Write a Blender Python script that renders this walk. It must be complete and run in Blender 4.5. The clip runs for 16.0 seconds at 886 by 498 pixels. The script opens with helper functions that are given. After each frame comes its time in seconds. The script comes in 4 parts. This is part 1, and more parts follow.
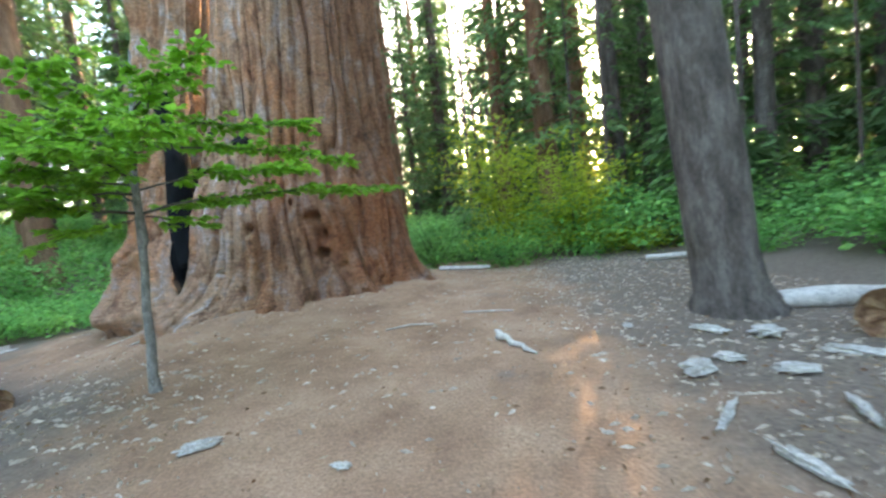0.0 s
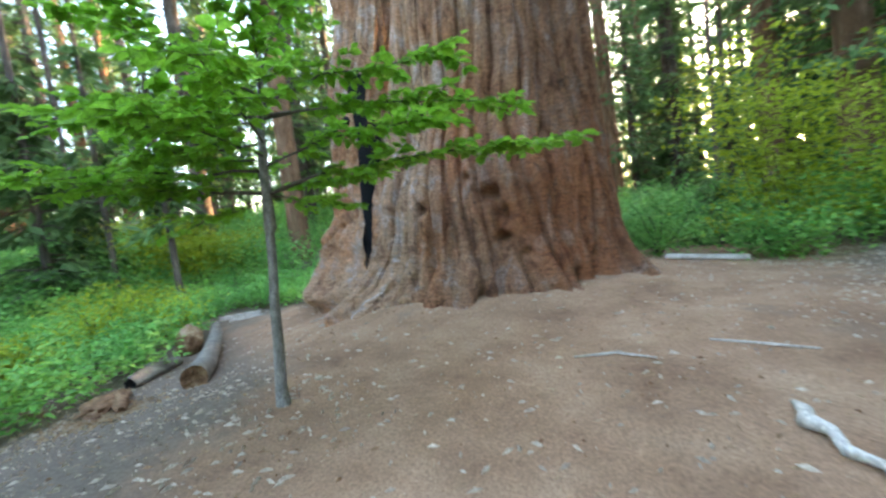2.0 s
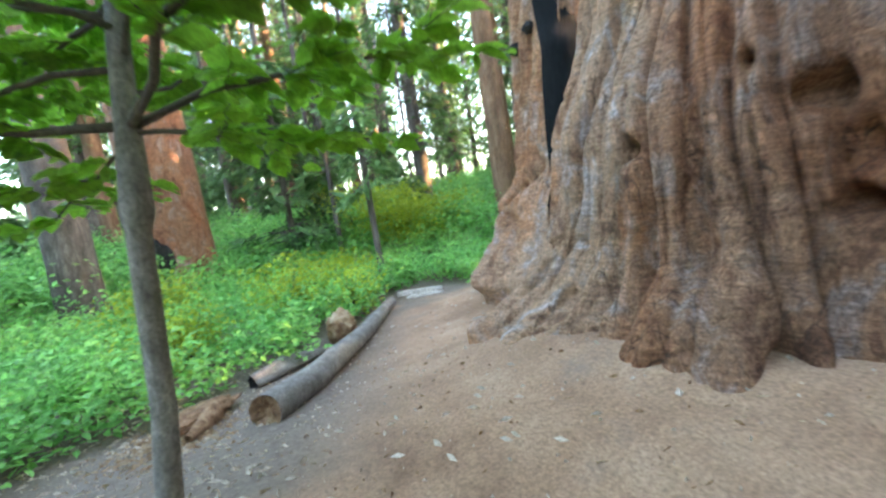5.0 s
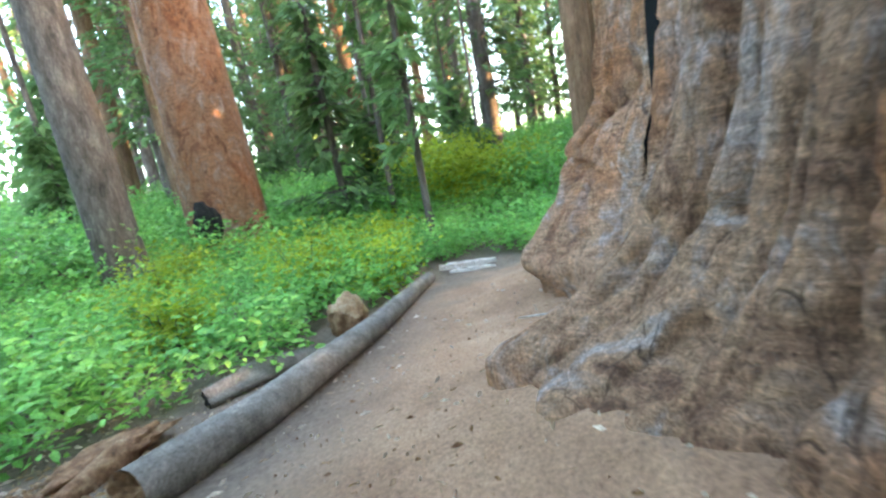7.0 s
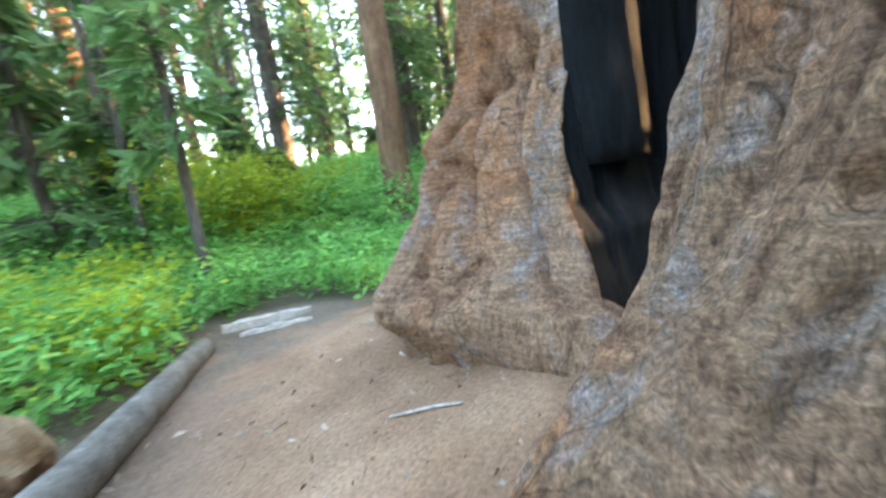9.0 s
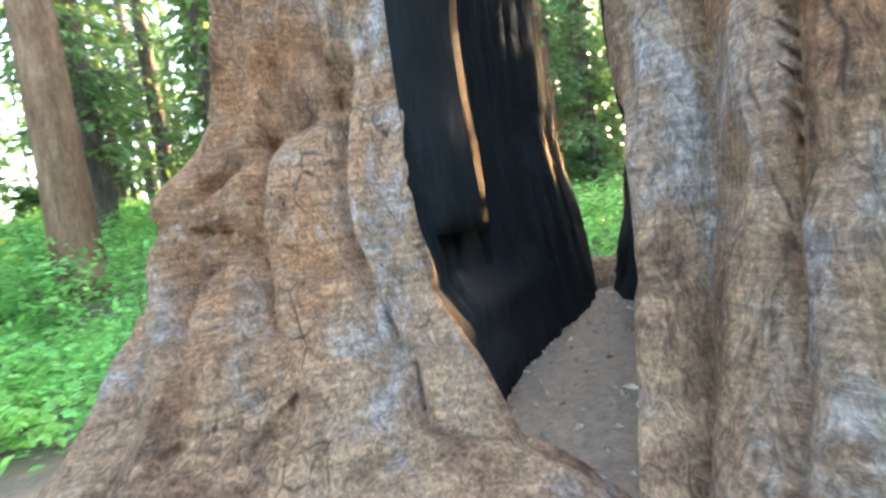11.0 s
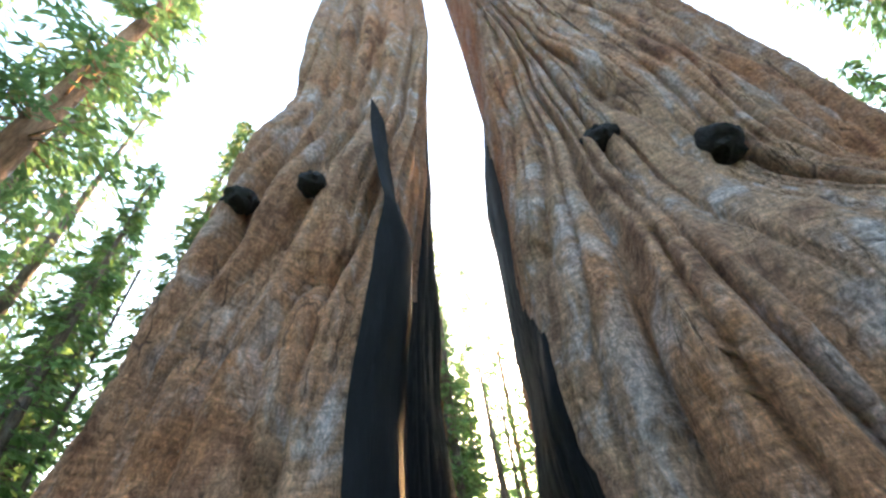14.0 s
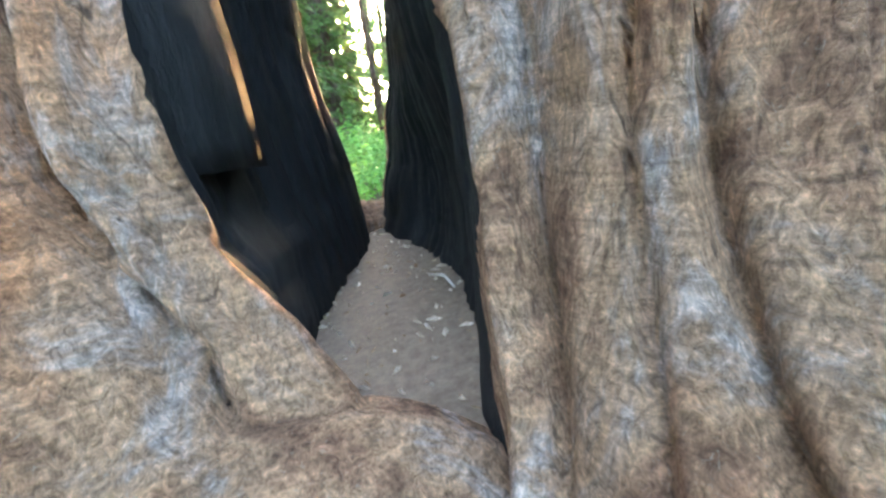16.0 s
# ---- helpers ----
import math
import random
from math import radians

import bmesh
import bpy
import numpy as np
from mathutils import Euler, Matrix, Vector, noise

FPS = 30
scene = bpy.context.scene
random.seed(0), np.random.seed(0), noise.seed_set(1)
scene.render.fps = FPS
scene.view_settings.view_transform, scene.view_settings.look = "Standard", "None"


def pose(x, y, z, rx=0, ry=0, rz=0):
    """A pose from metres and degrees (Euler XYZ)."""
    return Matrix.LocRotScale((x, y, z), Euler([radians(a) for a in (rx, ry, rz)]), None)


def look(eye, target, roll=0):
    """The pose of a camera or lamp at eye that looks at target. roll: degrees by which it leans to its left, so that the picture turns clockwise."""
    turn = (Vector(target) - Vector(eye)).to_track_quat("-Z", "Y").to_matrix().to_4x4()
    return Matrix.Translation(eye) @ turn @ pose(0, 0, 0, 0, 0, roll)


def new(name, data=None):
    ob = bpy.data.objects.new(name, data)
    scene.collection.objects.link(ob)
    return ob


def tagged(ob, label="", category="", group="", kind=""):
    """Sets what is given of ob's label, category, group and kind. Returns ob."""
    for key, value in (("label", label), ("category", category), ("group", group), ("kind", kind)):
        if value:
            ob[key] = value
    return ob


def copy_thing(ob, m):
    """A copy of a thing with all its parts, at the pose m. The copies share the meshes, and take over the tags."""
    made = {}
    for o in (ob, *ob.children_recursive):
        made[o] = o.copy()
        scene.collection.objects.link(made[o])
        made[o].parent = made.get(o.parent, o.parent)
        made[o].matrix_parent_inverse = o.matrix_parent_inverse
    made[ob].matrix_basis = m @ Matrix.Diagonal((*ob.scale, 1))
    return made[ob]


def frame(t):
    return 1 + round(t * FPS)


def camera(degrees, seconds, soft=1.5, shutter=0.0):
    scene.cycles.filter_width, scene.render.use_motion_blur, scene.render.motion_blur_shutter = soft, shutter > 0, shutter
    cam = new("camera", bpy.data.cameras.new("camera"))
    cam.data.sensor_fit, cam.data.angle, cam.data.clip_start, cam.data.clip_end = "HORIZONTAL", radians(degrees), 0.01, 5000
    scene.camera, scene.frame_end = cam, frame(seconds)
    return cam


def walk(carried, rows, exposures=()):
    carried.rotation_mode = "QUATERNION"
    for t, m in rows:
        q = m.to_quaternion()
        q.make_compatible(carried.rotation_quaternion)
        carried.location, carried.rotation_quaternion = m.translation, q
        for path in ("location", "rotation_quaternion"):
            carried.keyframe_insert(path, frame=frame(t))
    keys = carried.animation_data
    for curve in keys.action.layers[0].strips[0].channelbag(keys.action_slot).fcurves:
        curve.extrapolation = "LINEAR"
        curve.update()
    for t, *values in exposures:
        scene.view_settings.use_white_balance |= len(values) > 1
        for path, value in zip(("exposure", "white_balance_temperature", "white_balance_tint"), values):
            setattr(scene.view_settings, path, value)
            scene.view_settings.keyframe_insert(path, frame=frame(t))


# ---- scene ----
cam = camera(93.9, 16.0, soft=2.5, shutter=0.5)
PATH = [
    (0, (-0.061, -0.021, 1.607), (-0.055, 1.974, 1.468), -5.9),
    (0.5, (-0.014, 0.504, 1.607), (-0.258, 2.481, 1.434), -7.2),
    (1, (0.043, 1.098, 1.609), (-0.512, 3.014, 1.46), -7.8),
    (1.5, (-0.081, 1.624, 1.573), (-0.806, 3.48, 1.405), -7.5),
    (2, (-0.103, 2.148, 1.552), (-1.061, 3.899, 1.422), -7.2),
    (2.5, (-0.265, 2.665, 1.598), (-1.391, 4.315, 1.491), -6.9),
    (3, (-0.461, 3.192, 1.56), (-1.701, 4.758, 1.456), -6.8),
    (3.5, (-0.606, 3.784, 1.532), (-2.049, 5.168, 1.461), -6.9),
    (4, (-0.907, 4.338, 1.497), (-2.372, 5.695, 1.392), -6.9),
    (4.5, (-1.188, 4.899, 1.541), (-2.788, 6.094, 1.432), -8.4),
    (5, (-1.627, 5.301, 1.535), (-3.366, 6.271, 1.353), -9.0),
    (5.2, (-1.782, 5.447, 1.548), (-3.53, 6.388, 1.306), -8.9),
    (7.3, (-3.667, 7.002, 1.234), (-5.562, 7.561, 0.926), -10.4),
    (7.5, (-3.881, 6.952, 1.159), (-5.75, 7.608, 0.881), -8.2),
    (8, (-4.443, 7.149, 1.07), (-6.224, 8.022, 0.81), -7.7),
    (8.5, (-4.984, 7.351, 1.057), (-6.595, 8.503, 0.782), -7.8),
    (9, (-5.447, 7.503, 1.051), (-6.819, 8.929, 0.763), -8.3),
    (9.5, (-5.831, 7.81, 1.034), (-6.893, 9.483, 0.761), -8.4),
    (9.7, (-5.962, 7.932, 1.047), (-6.89, 9.683, 0.782), -8.5),
    (11.8, (-6.661, 8.526, 1.148), (-6.566, 10.523, 1.138), -7.6),
    (12, (-6.715, 8.607, 1.16), (-6.528, 10.598, 1.175), -7.5),
    (12.5, (-6.852, 8.643, 1.211), (-6.499, 10.608, 1.329), -7.7),
    (13, (-6.951, 8.603, 1.28), (-6.51, 10.505, 1.713), -7.7),
    (13.5, (-6.941, 8.534, 1.408), (-6.503, 10.2, 2.426), -6.8),
    (14, (-6.913, 8.483, 1.486), (-6.48, 9.887, 2.842), -8.1),
    (14.5, (-6.891, 8.49, 1.481), (-6.45, 9.972, 2.75), -8.5),
    (15, (-6.823, 8.611, 1.325), (-6.205, 10.43, 1.882), -9.0),
    (15.5, (-6.708, 8.622, 1.124), (-5.902, 10.434, 0.862), -9.4),
    (16, (-6.694, 8.601, 1.078), (-5.859, 10.343, 0.56), -8.2),
]
EXPOSURES = [(t, stops, 6800, 10) for t, stops in ((0, 4.3), (1.5, 4.25), (3, 4.35), (5, 4.7), (7.5, 4.65), (9.5, 4.9), (12, 5.3), (12.7, 5.1), (14, 4.2), (14.6, 4.2), (15.5, 5.3), (16, 5.35))]
walk(cam, [(t, look(eye, target, roll)) for t, eye, target, roll in PATH], EXPOSURES)

# ---- world, sun ----
SUN_AZ, SUN_EL = 22.0, 13.0        # degrees right of +y, degrees above the horizon
world = bpy.data.worlds.new("evening_sky")
scene.world = world
world.use_nodes = True
wn = world.node_tree.nodes
sky = wn.new("ShaderNodeTexSky")
sky.sky_type, sky.sun_disc = "NISHITA", False
sky.sun_elevation, sky.sun_rotation = radians(SUN_EL), radians(SUN_AZ)
sky.air_density, sky.dust_density = 1.0, 2.5
world.node_tree.links.new(sky.outputs[0], wn["Background"].inputs[0])
wn["Background"].inputs[1].default_value = 0.15
sun_data = bpy.data.lights.new("sun", "SUN")
sun_data.energy, sun_data.angle, sun_data.color = 3.0, radians(0.6), (1.0, 0.62, 0.30)
sun = new("sun", sun_data)
sun_dir = Vector((math.sin(radians(SUN_AZ)) * math.cos(radians(SUN_EL)), math.cos(radians(SUN_AZ)) * math.cos(radians(SUN_EL)), math.sin(radians(SUN_EL))))
sun.matrix_world = look((0, 0, 40), Vector((0, 0, 40)) - sun_dir)


# ---- materials ----
def material(name, shades, scale=3.0, stretch=(1, 1, 1), rough=0.85, bump=0.4, dist=0.02, fine=60.0, spots=None, translucent=0.0, vary=0.0, grainy=(0.5, 1.45)):
    """A surface of two grains of noise: shades are (position, colour) over a coarse and a fine noise; stretch squeezes the
    noise along an axis, so that grain runs along it."""
    m = bpy.data.materials.new(name)
    m.use_nodes = True
    nt = m.node_tree
    n, l = nt.nodes, nt.links
    bsdf = n["Principled BSDF"]
    co = n.new("ShaderNodeTexCoord")
    mp = n.new("ShaderNodeMapping")
    mp.inputs["Scale"].default_value = stretch
    l.new(co.outputs["Object"], mp.inputs[0])
    coarse = n.new("ShaderNodeTexNoise")
    coarse.inputs["Scale"].default_value, coarse.inputs["Detail"].default_value, coarse.inputs["Roughness"].default_value = scale, 8, 0.68
    l.new(mp.outputs[0], coarse.inputs[0])
    ramp = n.new("ShaderNodeValToRGB")
    els = ramp.color_ramp.elements
    while len(els) < len(shades):
        els.new(0.5)
    for e, (p, c) in zip(els, shades):
        e.position, e.color = p, (*c, 1)
    l.new(coarse.outputs["Fac"], ramp.inputs[0])
    grain = n.new("ShaderNodeTexNoise")
    grain.inputs["Scale"].default_value, grain.inputs["Detail"].default_value, grain.inputs["Roughness"].default_value = fine, 6, 0.75
    l.new(mp.outputs[0], grain.inputs[0])
    gr = n.new("ShaderNodeMapRange")
    gr.inputs[1].default_value, gr.inputs[2].default_value, gr.inputs[3].default_value, gr.inputs[4].default_value = 0.3, 0.7, *grainy
    l.new(grain.outputs["Fac"], gr.inputs[0])
    mul = n.new("ShaderNodeMix")
    mul.data_type, mul.blend_type = "RGBA", "MULTIPLY"
    mul.inputs["Factor"].default_value = 1.0
    l.new(ramp.outputs[0], mul.inputs["A"])
    l.new(gr.outputs[0], mul.inputs["B"])
    colour = mul.outputs["Result"]
    if vary:
        info = n.new("ShaderNodeObjectInfo")
        geo = n.new("ShaderNodeNewGeometry")
        add = n.new("ShaderNodeMath")
        add.operation = "ADD"
        l.new(info.outputs["Random"], add.inputs[0])
        l.new(geo.outputs["Random Per Island"], add.inputs[1])
        mr = n.new("ShaderNodeMapRange")
        mr.inputs[1].default_value, mr.inputs[2].default_value, mr.inputs[3].default_value, mr.inputs[4].default_value = 0, 2, 1 - vary, 1 + vary
        l.new(add.outputs[0], mr.inputs[0])
        mul2 = n.new("ShaderNodeMix")
        mul2.data_type, mul2.blend_type = "RGBA", "MULTIPLY"
        mul2.inputs["Factor"].default_value = 1.0
        l.new(colour, mul2.inputs["A"])
        l.new(mr.outputs[0], mul2.inputs["B"])
        colour = mul2.outputs["Result"]
    if spots:
        sc, lo, hi, col = spots
        sp = n.new("ShaderNodeTexNoise")
        sp.inputs["Scale"].default_value, sp.inputs["Detail"].default_value = sc, 7
        sp.inputs["Roughness"].default_value = 0.7
        l.new(co.outputs["Object"], sp.inputs[0])
        r2 = n.new("ShaderNodeMapRange")
        r2.inputs[1].default_value, r2.inputs[2].default_value = lo, hi
        l.new(sp.outputs["Fac"], r2.inputs[0])
        mx = n.new("ShaderNodeMix")
        mx.data_type = "RGBA"
        l.new(r2.outputs[0], mx.inputs["Factor"])
        l.new(colour, mx.inputs["A"])
        mx.inputs["B"].default_value = (*col, 1)
        colour = mx.outputs["Result"]
    l.new(colour, bsdf.inputs["Base Color"])
    bsdf.inputs["Roughness"].default_value = rough
    bsdf.inputs["Specular IOR Level"].default_value = 0.25
    if bump:
        b = n.new("ShaderNodeBump")
        b.inputs["Strength"].default_value, b.inputs["Distance"].default_value = bump, dist
        ad = n.new("ShaderNodeMath")
        ad.operation = "MULTIPLY_ADD"
        l.new(grain.outputs["Fac"], ad.inputs[0])
        ad.inputs[1].default_value = 0.6
        l.new(coarse.outputs["Fac"], ad.inputs[2])
        height = ad.outputs[0]
        l.new(height, b.inputs["Height"])
        l.new(b.outputs[0], bsdf.inputs["Normal"])
    if translucent:
        tr = n.new("ShaderNodeBsdfTranslucent")
        l.new(colour, tr.inputs["Color"])
        mix = n.new("ShaderNodeMixShader")
        mix.inputs[0].default_value = translucent
        l.new(bsdf.outputs[0], mix.inputs[1])
        l.new(tr.outputs[0], mix.inputs[2])
        l.new(mix.outputs[0], n["Material Output"].inputs["Surface"])
    return m


def bark_material(name):
    """Old sequoia bark: tan, orange and weathered grey patches, flaky relief, broken dark fissures and pits."""
    m = bpy.data.materials.new(name)
    m.use_nodes = True
    n, l = m.node_tree.nodes, m.node_tree.links
    bsdf = n["Principled BSDF"]
    co = n.new("ShaderNodeTexCoord")

    def tex(scale, stretch, detail=8, rough=0.65, distort=0.0):
        mp = n.new("ShaderNodeMapping")
        mp.inputs["Scale"].default_value = (1, 1, stretch)
        l.new(co.outputs["Object"], mp.inputs[0])
        t = n.new("ShaderNodeTexNoise")
        t.inputs["Scale"].default_value, t.inputs["Detail"].default_value, t.inputs["Roughness"].default_value, t.inputs["Distortion"].default_value = scale, detail, rough, distort
        l.new(mp.outputs[0], t.inputs[0])
        return t.outputs["Fac"]

    def ranged(v, a, b, c, d):
        r = n.new("ShaderNodeMapRange")
        for k, q in enumerate((a, b, c, d)):
            r.inputs[k + 1].default_value = q
        l.new(v, r.inputs[0])
        return r.outputs[0]

    def calc(kind, a, b):
        q = n.new("ShaderNodeMath")
        q.operation = kind
        for k, v in enumerate((a, b)):
            if isinstance(v, float):
                q.inputs[k].default_value = v
            else:
                l.new(v, q.inputs[k])
        return q.outputs[0]

    def mixed(kind, fac, a, b):
        q = n.new("ShaderNodeMix")
        q.data_type, q.blend_type = "RGBA", kind
        for key, v in (("Factor", fac), ("A", a), ("B", b)):
            if isinstance(v, (float, tuple)):
                q.inputs[key].default_value = v
            else:
                l.new(v, q.inputs[key])
        return q.outputs["Result"]

    patch = tex(2.4, 0.55, 10, 0.68, 0.9)
    ramp = n.new("ShaderNodeValToRGB")
    shades = [(0.30, (0.13, 0.066, 0.04)), (0.40, (0.29, 0.158, 0.096)), (0.48, (0.46, 0.272, 0.162)), (0.54, (0.40, 0.252, 0.168)), (0.61, (0.48, 0.375, 0.32)), (0.72, (0.60, 0.525, 0.50))]
    els = ramp.color_ramp.elements
    while len(els) < len(shades):
        els.new(0.5)
    for e, (p, c) in zip(els, shades):
        e.position, e.color = p, (*c, 1)
    l.new(patch, ramp.inputs[0])
    flake = tex(24.0, 0.5, 9, 0.74, 1.6)
    grain = tex(80, 1.0, 5, 0.7, 0.6)
    rings = tex(4.0, 9.0, 6, 0.62, 0.5)
    colour = mixed("MULTIPLY", 1.0, ramp.outputs[0], ranged(flake, 0.38, 0.62, 0.5, 1.42))
    colour = mixed("MULTIPLY", 1.0, colour, ranged(grain, 0.3, 0.7, 0.66, 1.3))
    colour = mixed("MULTIPLY", 1.0, colour, ranged(rings, 0.4, 0.6, 0.78, 1.16))
    # hair cracks along the wavering grain
    hair = calc("ABSOLUTE", calc("SUBTRACT", tex(5.0, 5.0, 7, 0.68, 1.0), 0.5), 0.0)
    hair = calc("MULTIPLY", ranged(hair, 0.0, 0.012, 1.0, 0.0), ranged(tex(1.7, 0.8, 4), 0.46, 0.6, 0.0, 0.75))
    colour = mixed("MIX", hair, colour, (0.10, 0.055, 0.035, 1))
    # broad tracts of rust brown and of weathered grey
    tract = tex(0.6, 0.5, 6, 0.6, 0.5)
    colour = mixed("MULTIPLY", ranged(tract, 0.48, 0.64, 0.0, 0.9), colour, (1.08, 0.8, 0.6, 1))
    # bark is worn off round the cleft and whole elsewhere
    at = n.new("ShaderNodeAttribute")
    at.attribute_name = "bare"
    colour = mixed("MULTIPLY", ranged(at.outputs["Fac"], 0.0, 1.0, 1.0, 0.0), colour, (0.76, 0.63, 0.58, 1))
    colour = mixed("MULTIPLY", at.outputs["Fac"], colour, (1.2, 1.22, 1.27, 1))
    # loose pale chips and slivers
    chip = calc("MULTIPLY", ranged(tex(42.0, 0.4, 6, 0.7, 1.5), 0.60, 0.68, 0.0, 0.6), ranged(at.outputs["Fac"], 0.0, 1.0, 0.35, 1.0))
    colour = mixed("MIX", chip, colour, (0.50, 0.405, 0.33, 1))
    # fissures along the edges of long plates, broken up
    mp = n.new("ShaderNodeMapping")
    mp.inputs["Scale"].default_value = (1, 1, 0.16)
    l.new(co.outputs["Object"], mp.inputs[0])
    wob = n.new("ShaderNodeTexNoise")
    wob.inputs["Scale"].default_value, wob.inputs["Detail"].default_value = 4, 6
    l.new(co.outputs["Object"], wob.inputs[0])
    push = n.new("ShaderNodeMix")
    push.data_type, push.blend_type = "RGBA", "LINEAR_LIGHT"
    push.inputs["Factor"].default_value = 0.045
    l.new(mp.outputs[0], push.inputs["A"])
    l.new(wob.outputs["Color"], push.inputs["B"])
    cell = n.new("ShaderNodeTexVoronoi")
    cell.feature = "DISTANCE_TO_EDGE"
    cell.inputs["Scale"].default_value = 5.0
    l.new(push.outputs["Result"], cell.inputs["Vector"])
    open_here = ranged(tex(2.2, 0.5, 5), 0.50, 0.60, 0.0, 0.85)
    fissure = calc("MULTIPLY", ranged(cell.outputs["Distance"], 0.0, 0.035, 1.0, 0.0), open_here)
    pits = ranged(tex(7.0, 0.8, 3), 0.70, 0.76, 0.0, 0.9)
    dark = calc("MAXIMUM", fissure, pits)
    colour = mixed("MIX", dark, colour, (0.06, 0.036, 0.026, 1))
    l.new(colour, bsdf.inputs["Base Color"])
    bsdf.inputs["Roughness"].default_value = 0.86
    bsdf.inputs["Specular IOR Level"].default_value = 0.25
    b = n.new("ShaderNodeBump")
    b.inputs["Strength"].default_value, b.inputs["Distance"].default_value = 1.0, 0.06
    high = calc("ADD", calc("ADD", flake, calc("MULTIPLY", rings, 0.5)), calc("MULTIPLY", grain, 0.25))
    high = calc("SUBTRACT", calc("SUBTRACT", high, calc("MULTIPLY", dark, 0.35)), calc("MULTIPLY", hair, 0.2))
    l.new(high, b.inputs["Height"])
    l.new(b.outputs[0], bsdf.inputs["Normal"])
    return m


M_BARK = bark_material("sequoia_bark")
M_CHAR = material("charred_wood", [(0.3, (0.003, 0.0035, 0.0045)), (0.55, (0.009, 0.0105, 0.013)), (0.78, (0.03, 0.034, 0.038))],
                  scale=1.8, stretch=(1, 1, 0.25), bump=0.8, dist=0.05, fine=22, rough=0.75)
M_KNOT = material("burnt_knot", [(0.3, (0.004, 0.004, 0.005)), (0.7, (0.03, 0.027, 0.025))], scale=6, bump=0.8, dist=0.03, fine=40)
M_DIRT = material("trail_dirt", [(0.3, (0.19, 0.105, 0.062)), (0.5, (0.32, 0.193, 0.12)), (0.7, (0.42, 0.275, 0.18))], scale=0.9, bump=0.6, dist=0.03,
                  fine=34, spots=(0.33, 0.58, 0.7, (0.17, 0.135, 0.115)))
M_PINE = material("pine_bark", [(0.3, (0.045, 0.036, 0.032)), (0.5, (0.12, 0.098, 0.085)), (0.7, (0.22, 0.19, 0.17))], scale=5, stretch=(1, 1, 0.3), bump=1.0, dist=0.04, fine=30)
M_PINE_RED = material("cinnamon_bark", [(0.3, (0.09, 0.05, 0.03)), (0.5, (0.20, 0.115, 0.07)), (0.7, (0.32, 0.20, 0.13))], scale=3, stretch=(1, 1, 0.2), bump=1.0, dist=0.05, fine=20)
M_GREYWOOD = material("weathered_wood", [(0.3, (0.10, 0.088, 0.075)), (0.5, (0.19, 0.172, 0.15)), (0.7, (0.30, 0.275, 0.245))], scale=6, bump=0.7, dist=0.01, fine=50)
M_PALEWOOD = material("bleached_wood", [(0.3, (0.32, 0.285, 0.24)), (0.6, (0.58, 0.54, 0.49))], scale=5, bump=0.5, dist=0.01, fine=40, vary=0.2)
M_ROT = material("rotten_wood", [(0.3, (0.09, 0.045, 0.025)), (0.5, (0.24, 0.13, 0.07)), (0.7, (0.40, 0.27, 0.16))], scale=9, bump=1.0, dist=0.02, fine=60)
M_TORN = material("torn_wood", [(0.3, (0.2, 0.1, 0.045)), (0.5, (0.36, 0.24, 0.14)), (0.7, (0.52, 0.42, 0.3))], scale=7, bump=1.0, dist=0.02, fine=50)
M_CHIP = material("litter", [(0.3, (0.3, 0.23, 0.17)), (0.7, (0.62, 0.52, 0.42))], scale=20, bump=0, fine=60, vary=0.5)
M_STEM = material("sapling_bark", [(0.3, (0.10, 0.092, 0.08)), (0.5, (0.19, 0.175, 0.155)), (0.7, (0.31, 0.29, 0.265))], scale=14, stretch=(1, 1, 0.6), bump=0.4, dist=0.008, fine=60)
M_TWIG = material("twig_bark", [(0.3, (0.05, 0.045, 0.035)), (0.7, (0.13, 0.11, 0.085))], scale=9, bump=0.3, dist=0.005, fine=60)
M_LEAF = material("sapling_leaf", [(0.3, (0.15, 0.36, 0.03)), (0.7, (0.3, 0.56, 0.06))], scale=3, bump=0, rough=0.45, fine=30, translucent=0.58, vary=0.3)
M_SHRUB = material("shrub_leaf", [(0.3, (0.09, 0.25, 0.06)), (0.5, (0.18, 0.42, 0.11)), (0.72, (0.34, 0.55, 0.12))], scale=1.0, bump=0, rough=0.5, fine=20, translucent=0.4, vary=0.6)
# the sun's yellow on the bushes is put into this leaf colour
M_SUNLIT_LEAF = material("sunlit_maple_leaf", [(0.3, (0.28, 0.38, 0.035)), (0.7, (0.48, 0.55, 0.06))], scale=1.0, bump=0, rough=0.5, fine=20, translucent=0.5, vary=0.3)
M_NEEDLE = material("conifer_needles", [(0.3, (0.07, 0.15, 0.06)), (0.7, (0.2, 0.33, 0.12))], scale=1.0, bump=0, rough=0.6, fine=20, translucent=0.42, vary=0.45)
M_DRY = material("dry_fern", [(0.3, (0.16, 0.09, 0.05)), (0.7, (0.28, 0.17, 0.10))], scale=1.0, bump=0, fine=20, translucent=0.3, vary=0.3)


